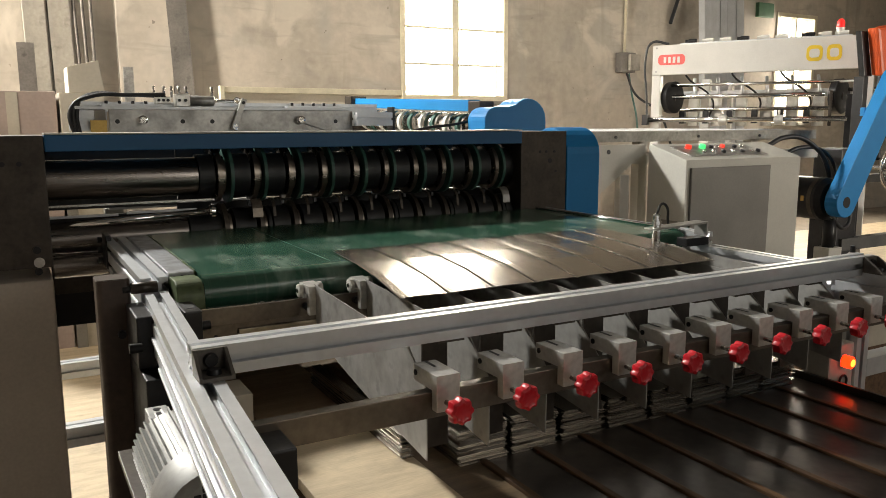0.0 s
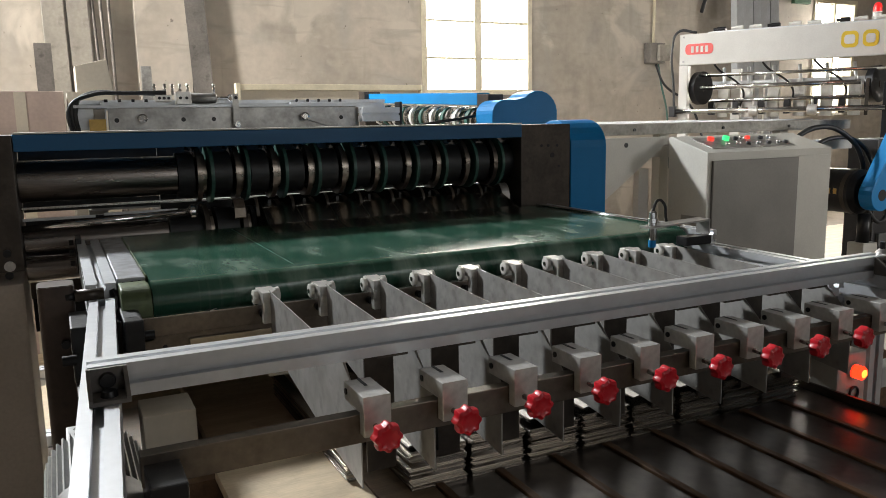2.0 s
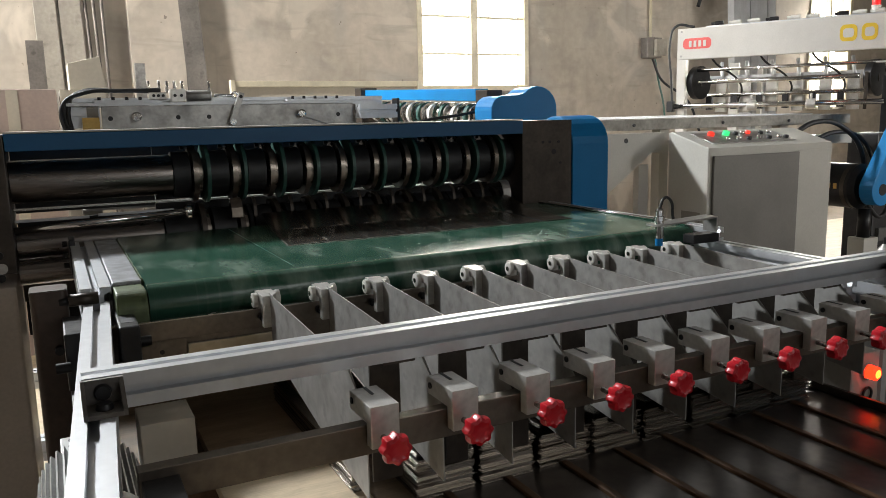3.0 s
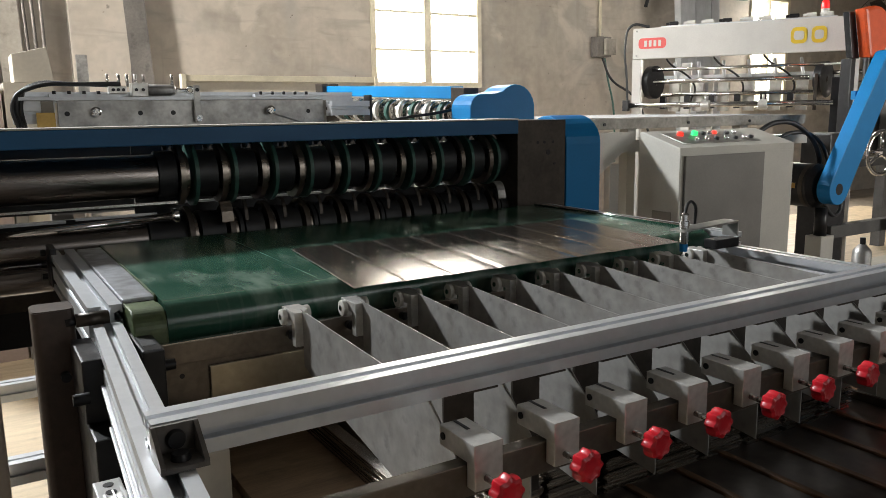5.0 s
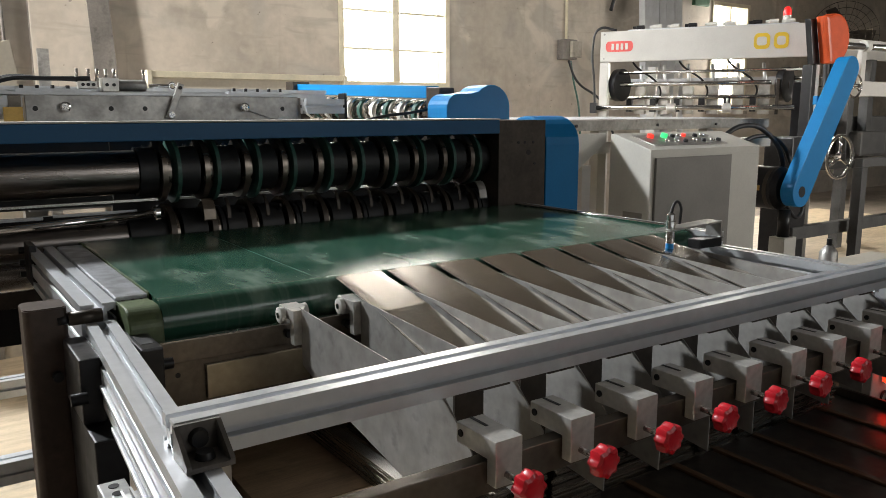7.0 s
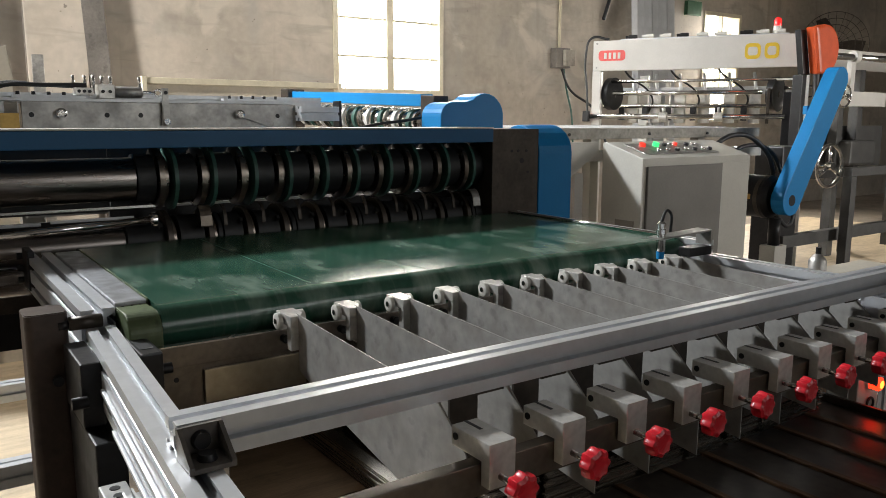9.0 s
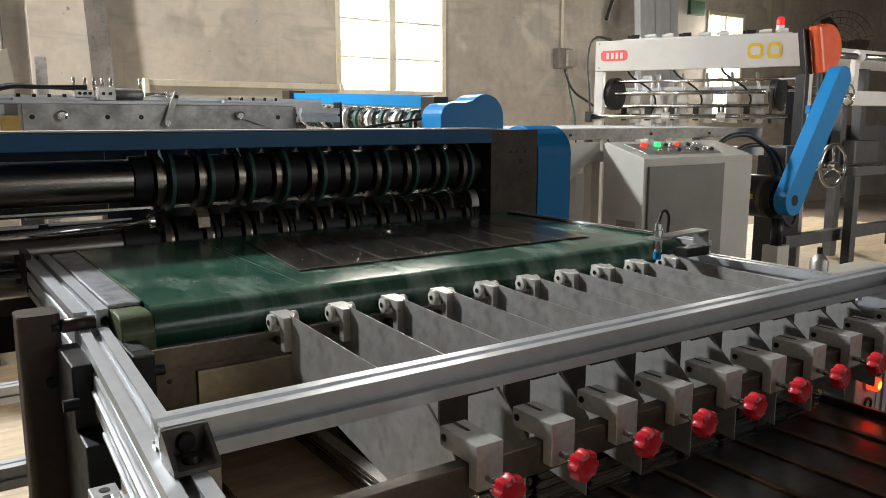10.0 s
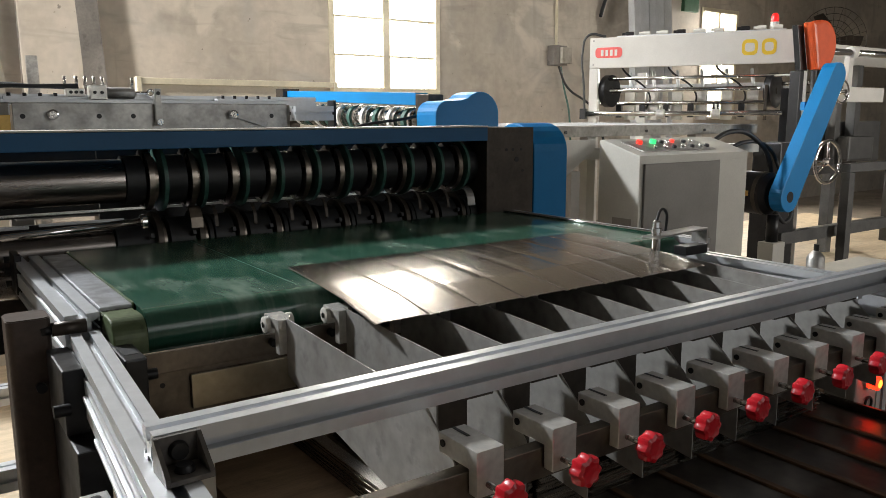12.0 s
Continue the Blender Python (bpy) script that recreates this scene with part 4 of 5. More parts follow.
# ---- control cabinet ----
def cabinet():
    c = thing("control_cabinet", "cream steel control cabinet with sloping button panel", "cabinet", 2.85, 1.6, 0)
    side = [(1.36, 0.0), (1.62, 0.0), (1.62, 1.03), (1.60, 1.035), (1.36, 0.963)]
    part("body", prism(bm_new(), side, "x", 2.42, 3.27, 0.004), CREAM, c, "cream enamelled sheet steel body")
    part("panel_door", box(bm_new(), 2.445, 3.015, 1.345, 1.3585, 0.06, 0.925, 0.002), DOOR_GREY, c, "dark grey panel door")
    part("side_door", box(bm_new(), 3.02, 3.24, 1.353, 1.3585, 0.06, 0.93, 0.002), CREAM, c)
    part("small_cover", box(bm_new(), 2.4165, 2.419, 1.40, 1.52, 0.52, 0.66, 0.001), GREY_PAINT, c)
    slope = math.atan2(0.072, 0.24)
    def on_slope(x, s, h):
        y = 1.36 + s * math.cos(slope) - h * math.sin(slope)
        z = 0.963 + s * math.sin(slope) + h * math.cos(slope)
        return x, y, z
    rot = Matrix.Rotation(slope, 4, "X")
    def plate(name, x0, x1, s0, s1, h0, h1, mat, label=""):
        bm = box(bm_new(), x0, x1, s0, s1, h0, h1, 0.001)
        bmesh.ops.transform(bm, matrix=Matrix.Translation((0, 1.36, 0.963)) @ rot, verts=bm.verts)
        return part(name, bm, mat, c, label)
    plate("button_panel", 2.50, 3.06, 0.05, 0.205, 0.001, 0.004, GALV, "dark satin button panel")
    def knob(x, s, mat, r=0.013, h=0.014, label=""):
        bm = turned(bm_new(), [(0.004, r), (h, r), (h + 0.004, r * 0.8)], "z", (0, 0, 0), 18)
        bmesh.ops.transform(bm, matrix=Matrix.Translation(on_slope(x, s, 0.0)) @ rot, verts=bm.verts)
        part("push_button", bm, mat, c, label)
    knob(2.59, 0.165, LED_RED, 0.017, 0.018, "lit red button")
    knob(2.69, 0.165, LED_GREEN, 0.017, 0.020, "lit green button")
    knob(2.63, 0.09, CHROME, 0.011, 0.012)
    knob(2.85, 0.175, LED_RED, 0.013, 0.014, "lit red button")
    for i, x in enumerate((2.755, 2.80, 2.93, 2.985)):
        knob(x, 0.165, CHROME if i % 2 else BLACK)
    for i, x in enumerate((2.70, 2.77, 2.84, 2.91, 2.98, 3.03)):
        knob(x, 0.09, BLACK if i % 2 else CHROME)
    return c


cabinet()
gus = thing("machine_gusset", "cream steel gusset plate bolted to the table frame", "bracket", 2.2, 1.63, 0.6)
part("web", prism(bm_new(), [(1.55, 1.035), (2.41, 1.035), (2.41, 0.99), (2.02, 0.72), (2.02, 0.55), (1.55, 0.55)], "y", 1.64, 1.66, 0.002), CREAM, gus)
part("bolt_hole", rod(bm_new(), (2.17, 1.6385, 1.0), (2.17, 1.641, 1.0), 0.012, 12), BLACK, gus)
part("foot", box(bm_new(), 1.60, 1.68, 1.61, 1.69, 0.0, 0.549), CREAM, gus)
part("flat_post", box(bm_new(), 2.27, 2.33, 1.66, 1.70, 0.0, 0.88, 0.002), WHITE_PAINT, gus, "white upright flat")

# ---- feed table between gantry and the rear slitter ----
tab = thing("feed_table", "long dusty steel feed table", "table", 2.8, 2.4, 0)
part("table_top", box(bm_new(), 1.62, 3.85, 1.80, 3.15, 1.085, 1.10, 0.002), DUSTY, tab)
part("side_channel", box(bm_new(), 1.62, 3.92, 1.74, 1.798, 1.045, 1.098, 0.002), DUSTY, tab, "grey steel side channel")
part("lower_channel", box(bm_new(), 1.9, 3.92, 1.72, 1.80, 0.93, 0.985, 0.002), CREAM, tab)
part("black_bracket", box(bm_new(), 1.75, 1.98, 1.728, 1.738, 1.05, 1.092, 0.002), BLACK, tab)
for x in (1.75, 2.6, 3.5):
    part("leg", box(bm_new(), x - 0.03, x + 0.03, 1.85, 1.91, 0.0, 1.084), CREAM, tab)
for k in range(9):
    part("support_slat", box(bm_new(), 1.68, 3.8, 1.9 + 0.14 * k, 1.93 + 0.14 * k, 1.1005, 1.106), ALU, tab)
for x in (2.3, 2.9, 3.4):
    part("bolt", turned(bm_new(), [(-0.006, 0.008), (0, 0.008)], "y", (x, 1.739, 1.07), 10), BLACK, tab)


# ---- feeder gantry, running across the feed direction ----
def plain_mark(parent, name, mat, x, y0, y1, z0, z1):
    part(name, prism(bm_new(), rounded(min(y0, y1), max(y0, y1), z0, z1, 0.03), "x", x - 0.003, x - 0.0005), mat, parent)


def gantry():
    g = thing("feeder_gantry", "white sheet feeder gantry with rods and suction gear", "feeder", 4.05, 2.4, 0)
    part("beam", box(bm_new(), 3.98, 4.03, 1.575, 3.335, 1.515, 1.742, 0.006), WHITE_PAINT, g, "white painted head beam")
    part("post", box(bm_new(), 3.98, 4.06, 1.575, 1.655, 0.0, 1.514, 0.004), WHITE_PAINT, g)
    part("post", box(bm_new(), 3.98, 4.06, 3.26, 3.335, 0.0, 1.514, 0.004), WHITE_PAINT, g)
    plain_mark(g, "red_emblem", SIGN_RED, 3.98, 3.05, 3.285, 1.59, 1.668)
    for k in range(4):
        y = 3.235 - k * 0.040
        part("emblem_bar", box(bm_new(), 3.9745, 3.9765, y - 0.022, y, 1.605, 1.65), WHITE_PAINT, g)
    for y0, y1 in ((1.815, 1.925), (1.955, 2.075)):
        part("yellow_emblem", prism(bm_new(), rounded(y0, y1, 1.575, 1.685, 0.035), "x", 3.977, 3.9795), YELLOW, g)
        part("emblem_hollow", prism(bm_new(), rounded(y0 + 0.022, y1 - 0.022, 1.60, 1.66, 0.02), "x", 3.9755, 3.977), WHITE_PAINT, g)
    for x, z, r, mt, y0, y1 in ((4.0, 1.345, 0.016, CHROME, 1.92, 3.15), (4.06, 1.435, 0.012, CHROME, 1.66, 3.2), (3.96, 1.17, 0.019, CHROME, 1.74, 3.36), (4.25, 1.25, 0.015, STEEL, 1.66, 3.3),
                                (4.2, 1.38, 0.015, STEEL, 1.4, 1.9)):
        part("cross_rod", rod(bm_new(), (x, y0, z), (x, y1, z), r, 14), mt, g)
    for y in (2.70, 2.25):
        part("rod_collar", turned(bm_new(), [(-0.035, 0.03), (-0.03, 0.036), (0.03, 0.036), (0.035, 0.03)], "y", (3.96, y, 1.165), 18), ALU_MILLED, g)
        part("collar_screw", rod(bm_new(), (3.96, y, 1.19), (3.95, y, 1.235), 0.010, 10), ALU_MILLED, g)
    part("rod_end_block", box(bm_new(), 3.93, 3.99, 3.345, 3.40, 1.13, 1.21, 0.004), BLACK, g)
    for y, z in ((3.19, 1.345), (1.83, 1.33)):
        bm = turned(bm_new(), [(-0.035, 0.07), (-0.033, 0.125), (0.025, 0.125), (0.035, 0.09)], "y", (4.12, y, z), 32)
        bmesh.ops.rotate(bm, verts=bm.verts, cent=(4.12, y, z), matrix=Matrix.Rotation(radians(-22), 3, "Z"))
        w = part("reel_disc", bm, BLACK, g, "black plastic disc")
        part("disc_hub", turned(bm_new(), [(-0.035, 0.03), (0.035, 0.03)], "y", (4.12, y, z), 16), DARK_STEEL, w)
    part("dark_bracket", box(bm_new(), 3.97, 4.05, 1.68, 1.76, 0.95, 1.34, 0.004), BLACK, g)
    part("rod_lever", box(bm_new(), 3.985, 4.0, 1.86, 1.885, 1.12, 1.37, 0.003), DARK_STEEL, g)
    rnd = random.Random(5)
    # pneumatic fittings on the head beam
    for k in range(9):
        y = 3.0 - k * 0.15 + rnd.uniform(-0.03, 0.03)
        q = part("air_fitting", turned(bm_new(), [(-0.05, 0.010), (-0.045, 0.016), (0.02, 0.016), (0.022, 0.011), (0.05, 0.011)], "y", (4.0, y, 1.763), 12), NYLON if k % 3 else BLACK, g)
    part("fitting_rail", box(bm_new(), 3.99, 4.02, 1.75, 3.1, 1.7425, 1.75), ALU, g)
    # suction frame behind the rods
    for k in range(6):
        y = 1.95 + 0.21 * k
        bm = box(bm_new(), 4.3, 4.36, y, y + 0.09, 1.12, 1.36, 0.004)
        part("sucker_block", bm, NYLON if k % 2 else ALU_MILLED, g)
        part("sucker_arm", rod(bm_new(), (4.32, y + 0.04, 1.36), (4.40, y + 0.07, 1.50), 0.015, 10), ALU, g)
        part("sucker_valve", box(bm_new(), 4.22, 4.28, y + 0.1, y + 0.15, 1.14, 1.24, 0.003), BLACK, g)
    part("suction_bar", box(bm_new(), 4.37, 4.42, 1.68, 3.25, 1.34, 1.40, 0.004), ALU, g)
    part("back_post", box(bm_new(), 4.5, 4.56, 2.95, 3.03, 0.0, 1.5, 0.004), WHITE_PAINT, g)
    part("back_post", box(bm_new(), 4.5, 4.56, 2.75, 2.79, 0.0, 1.45, 0.004), WHITE_PAINT, g)
    for y in (3.0, 2.6, 2.2):
        tube_curve("air_hose", [(4.0, y, 1.75), (4.15, y + 0.1, 1.55), (4.2, y - 0.15, 1.32), (4.32, y - 0.1, 1.20)], 0.008, RUBBER, g)
    tube_curve("cable", [(4.0, 3.2, 1.752), (3.99, 3.36, 1.76), (3.985, 3.40, 1.65), (3.985, 3.38, 1.35), (3.98, 3.37, 1.2)], 0.010, RUBBER, g)
    tube_curve("cable", [(3.99, 1.60, 1.748), (3.975, 1.55, 1.70), (3.97, 1.53, 1.40), (3.9, 1.52, 1.15), (3.8, 1.5, 0.9)], 0.024, RUBBER, g)
    tube_curve("cable", [(3.98, 1.58, 1.748), (3.985, 1.51, 1.72), (3.985, 1.50, 1.35), (3.85, 1.50, 1.1)], 0.022, RUBBER, g)
    part("beam_screw", turned(bm_new(), [(-0.008, 0.012), (0, 0.012)], "x", (3.98, 1.60, 1.62), 10), BLACK, g)
    for z in (1.54, 1.72):
        for y in (1.60, 3.30):
            part("beam_screw", turned(bm_new(), [(-0.006, 0.008), (0, 0.008)], "x", (3.98, y, z), 10), GALV, g)
    # the gantry stands turned against the front slitter
    d, n = Vector((0.503, -0.864)), Vector((0.864, 0.503))
    for o in g.children_recursive:
        for v in o.data.vertices:
            p = Vector((4.015, 3.275)) + d * (3.335 - v.co.y) * 0.873 + n * (v.co.x - 3.98)
            v.co.x, v.co.y = p.x, p.y
    return g


gantry()
bc = thing("warning_beacon", "red dome warning beacon on a white base", "beacon", 4.70, 2.165, 1.751)
part("base", turned(bm_new(), [(0.0, 0.028), (0.04, 0.027), (0.042, 0.03), (0.048, 0.03)], "z", (4.70, 2.165, 1.751), 24), NYLON, bc)
part("dome", turned(bm_new(), [(0.0485, 0.027), (0.085, 0.026), (0.1, 0.02), (0.108, 0.01)], "z", (4.70, 2.165, 1.751), 24), LAMP_RED, bc, "red translucent dome")


# ---- drive arm beside the gantry ----
def drive_arm():
    a = thing("drive_unit", "feeder drive with slanting blue chain guard and geared motor", "drive", 3.8, 1.45, 0)
    p0, p1 = Vector((3.715, 0.69)), Vector((4.14, 1.385))
    d = (p1 - p0).normalized()
    n = Vector((-d.y, d.x))
    poly = []
    for k in range(13):
        t = radians(-90 - 180 * k / 12)
        poly.append(p1 + 0.072 * (d * -math.cos(radians(90 + 180 * k / 12 + 0)) * 0 + n * math.cos(radians(180 * k / 12)) + d * math.sin(radians(180 * k / 12))))
    for k in range(13):
        poly.append(p0 + 0.088 * (-n * math.cos(radians(180 * k / 12)) - d * math.sin(radians(180 * k / 12))))
    part("chain_guard", prism(bm_new(), [tuple(p) for p in poly], "y", 1.37, 1.45, 0.004), BLUE, a, "blue slanting chain guard")
    part("shaft_end", rod(bm_new(), (3.715, 1.3685, 0.69), (3.715, 1.372, 0.69), 0.032, 20), BLACK, a)
    part("motor", turned(bm_new(), [(1.472, 0.10), (1.50, 0.125), (1.74, 0.125), (1.76, 0.10)], "y", (3.72, 0, 0.70), 28), BLACK, a, "black geared motor")
    part("motor_badge", turned(bm_new(), [(1.52, 0.127), (1.545, 0.127)], "y", (3.72, 0, 0.70), 28), DARK_STEEL, a)
    for y in (1.56, 1.6):
        part("badge", box(bm_new(), 3.592, 3.596, y, y + 0.02, 0.69, 0.72), BRASS, a)
    part("bracket", box(bm_new(), 3.97, 4.1, 1.471, 1.50, 1.18, 1.23, 0.003), BLUE, a)
    hood = [(4.485, 1.445)] + [(4.53 + 0.16 * math.cos(radians(t)), 1.60 + 0.158 * math.sin(radians(t))) for t in range(-85, 116, 10)] + [(4.40, 1.735), (4.435, 1.62)]
    part("belt_hood", prism(bm_new(), hood, "y", 1.70, 1.78, 0.02), ORANGE, a, "orange rounded belt hood")
    part("hood_backplate", prism(bm_new(), [(4.42, 1.44), (4.50, 1.44), (4.42, 1.72), (4.35, 1.72)], "y", 1.781, 1.82, 0.004), BLACK, a, "black mounting plate")
    part("hood_post", box(bm_new(), 4.43, 4.48, 1.79, 1.86, 0.0, 1.439, 0.004), BLACK, a)
    # added black block, fills in for dark clutter behind the chain guard
    part("gear_case", box(bm_new(), 4.16, 4.36, 1.72, 1.92, 0.0, 0.98, 0.01), BLACK, a, "black block added for the dark clutter behind the arm")
    tube_curve("cable", [(3.28, 1.62, 0.99), (3.45, 1.60, 1.06), (3.66, 1.58, 1.02), (3.80, 1.56, 0.86), (3.80, 1.56, 0.74)], 0.014, RUBBER, a)
    tube_curve("cable", [(3.40, 1.62, 0.93), (3.60, 1.60, 1.0), (3.80, 1.58, 0.96), (3.92, 1.56, 0.80)], 0.012, RUBBER, a)
    part("stand", box(bm_new(), 3.66, 3.78, 1.42, 1.52, 0.0, 0.42, 0.004), CREAM, a)
    part("screw_jack", rod(bm_new(), (3.72, 1.47, 0.42), (3.72, 1.47, 0.58), 0.035, 16), BLACK, a)
    tube_curve("cable", [(3.75, 1.5, 0.62), (3.92, 1.5, 0.52), (3.98, 1.52, 0.66), (3.95, 1.53, 0.80)], 0.012, RUBBER, a)
    return a


drive_arm()


# ---- feeder stack end at the far right ----
def far_feeder():
    f = thing("stack_feeder", "stack lifting frame with rail, handwheels and dark uprights", "feeder", 5.5, 2.2, 0)
    part("top_rail", rod(bm_new(), (4.95, 2.0, 1.603), (7.4, 2.0, 1.63), 0.025, 14), CHROME, f)
    part("rail_collar", turned(bm_new(), [(-0.03, 0.045), (0.03, 0.045)], "x", (5.45, 2.0, 1.61), 18), NYLON, f)
    part("collar_arm", box(bm_new(), 5.39, 5.45, 1.98, 2.02, 1.36, 1.57, 0.004), WHITE_PAINT, f)
    part("white_box", box(bm_new(), 5.34, 5.9, 1.96, 2.06, 1.25, 1.359, 0.006), WHITE_PAINT, f, "white sheet steel box")
    part("far_panel", box(bm_new(), 5.6, 8.2, 2.39, 2.43, 1.565, 1.725, 0.006), WHITE_PAINT, f, "pale side panel")
    for x in (5.85, 6.15, 6.9):
        part("upright", box(bm_new(), x, x + 0.08, 2.3, 2.38, 0.0, 1.56, 0.004), FRAME_GREY, f)
    part("chain_box", box(bm_new(), 5.75, 6.8, 2.4, 2.46, 0.75, 1.1, 0.006), FRAME_GREY, f)
    part("cross_rail", box(bm_new(), 4.3, 7.2, 2.15, 2.22, 0.70, 0.76, 0.003), FRAME_GREY, f)
    part("low_rail", box(bm_new(), 4.2, 5.6, 1.7, 1.76, 0.32, 0.40, 0.003), FRAME_GREY, f)
    part("low_frame", box(bm_new(), 4.80, 7.2, 1.60, 1.66, 0.77, 0.83, 0.003), FRAME_GREY, f)
    part("low_frame_leg", box(bm_new(), 4.80, 4.87, 1.60, 1.66, 0.0, 0.769, 0.003), FRAME_GREY, f)
    part("low_frame_leg", box(bm_new(), 5.15, 5.21, 2.4, 2.46, 0.0, 0.62, 0.003), FRAME_GREY, f)
    part("gearbox", box(bm_new(), 5.9, 6.3, 2.2, 2.45, 0.78, 0.98, 0.02), FRAME_GREY, f)
    for x, y, z, r in ((5.05, 1.9, 0.82, 0.15), (4.89, 1.75, 1.31, 0.075)):
        w = part("handwheel", ring(bm_new(), (0, 0, 0), "y", r, r * 0.09, 36, 10), CHROME, f, "chromed handwheel")
        w.matrix_basis = pose(x, y, z, 0, 0, -4)
        part("wheel_hub", turned(bm_new(), [(-0.03, r * 0.2), (0.02, r * 0.2)], "y", (0, 0, 0), 18), CHROME, w)
        for t in (90, 210, 330):
            e = (r * math.cos(radians(t)), 0, r * math.sin(radians(t)))
            part("spoke", rod(bm_new(), (0, 0, 0), e, r * 0.08, 10), CHROME, w)
        part("wheel_shaft", rod(bm_new(), (0, 0.0, 0), (0, 0.35, 0), r * 0.1, 10), STEEL, w)
    return f


far_feeder()
can = thing("spray_can", "grey spray can standing on a steel ledge", "can", 2.35, 0.3, 0)
part("can_body", turned(bm_new(), [(0.5, 0.030), (0.503, 0.033), (0.615, 0.033), (0.628, 0.026), (0.643, 0.012)], "z", (2.38, 0.45, 0), 20), GALV, can)
part("nozzle", turned(bm_new(), [(0.6435, 0.010), (0.668, 0.010)], "z", (2.38, 0.45, 0), 12), BLACK, can)
stand_b = thing("pale_plinth", "low pale wooden plinth beside the cabinet", "plinth", 2.6, 0.45, 0)
part("plinth", box(bm_new(), 2.1, 3.2, 0.2, 0.7, 0.36, 0.4995, 0.004), CARD, stand_b)
part("plinth_leg", box(bm_new(), 2.2, 3.1, 0.3, 0.6, 0.0, 0.3595), WOOD, stand_b)


# ---- first slitter and its transfer table, behind ----
def rear_slitter():
    s = thing("rear_slitter", "smaller slitter with bright blue beam, set across the first", "slitter", 1.4, 2.4, 0)
    part("cover_beam", box(bm_new(), 1.385, 1.45, 1.70, 3.02, 1.245, 1.298, 0.003), BLUE, s, "bright blue beam")
    part("side_plate", box(bm_new(), 1.385, 1.46, 1.60, 1.70, 0.7, 1.292, 0.003), DARK_STEEL, s, "dark steel plate")
    part("side_plate", box(bm_new(), 1.36, 1.46, 3.02, 3.12, 0.7, 1.31, 0.003), DARK_STEEL, s, "dark steel plate")
    part("stand", box(bm_new(), 1.33, 1.52, 1.60, 1.70, 0.0, 0.699), GREY_PAINT, s)
    part("stand", box(bm_new(), 1.33, 1.52, 3.02, 3.12, 0.0, 0.699), GREY_PAINT, s)
    sh = part("shaft", rod(bm_new(), (1.45, 1.70, 1.175), (1.45, 3.02, 1.175), 0.045, 24), STEEL, s)
    for k in range(10):
        y = 1.77 + 0.125 * k
        part("knife", turned(bm_new(), [(-0.008, 0.062), (0.008, 0.062)], "y", (1.45, y, 1.175), 32), STEEL, sh)
        part("rubber_ring", turned(bm_new(), [(-0.014, 0.06), (0.014, 0.06)], "y", (1.45, y + 0.05, 1.175), 32), NYLON if k % 2 else GREEN_RING, sh)
    hump = [(1.315, 1.05), (1.315, 1.155)] + [(1.375 - 0.060 * math.cos(radians(t)), 1.155 + 0.058 * math.sin(radians(t))) for t in range(15, 91, 15)]
    hump += [(1.438, 1.214)] + [(1.540 - 0.094 * math.cos(radians(t)), 1.155 + 0.095 * math.sin(radians(t))) for t in range(46, 181, 14)] + [(1.634, 1.05)]
    part("belt_guard", prism(bm_new(), hump, "y", 1.445, 1.585, 0.004), BLUE, s, "blue double-humped belt guard")
    part("guard_stay", box(bm_new(), 1.40, 1.48, 1.586, 1.599, 1.06, 1.12), DARK_STEEL, s)
    part("motor_block", box(bm_new(), 1.53, 1.60, 1.60, 1.68, 1.22, 1.27, 0.003), RUSTY, s)
    tube_curve("cable", [(1.40, 1.60, 1.215), (1.25, 1.60, 1.19), (1.1, 1.62, 1.17), (1.0, 1.7, 1.13)], 0.006, RUBBER, s)
    # the old machine has settled towards its driven end
    for o in s.children_recursive:
        if not o.name.startswith(("belt_guard", "stand")):
            for v in o.data.vertices:
                v.co.z -= max(0.0, 3.1 - v.co.y) * 0.034
    return s


rear_slitter()


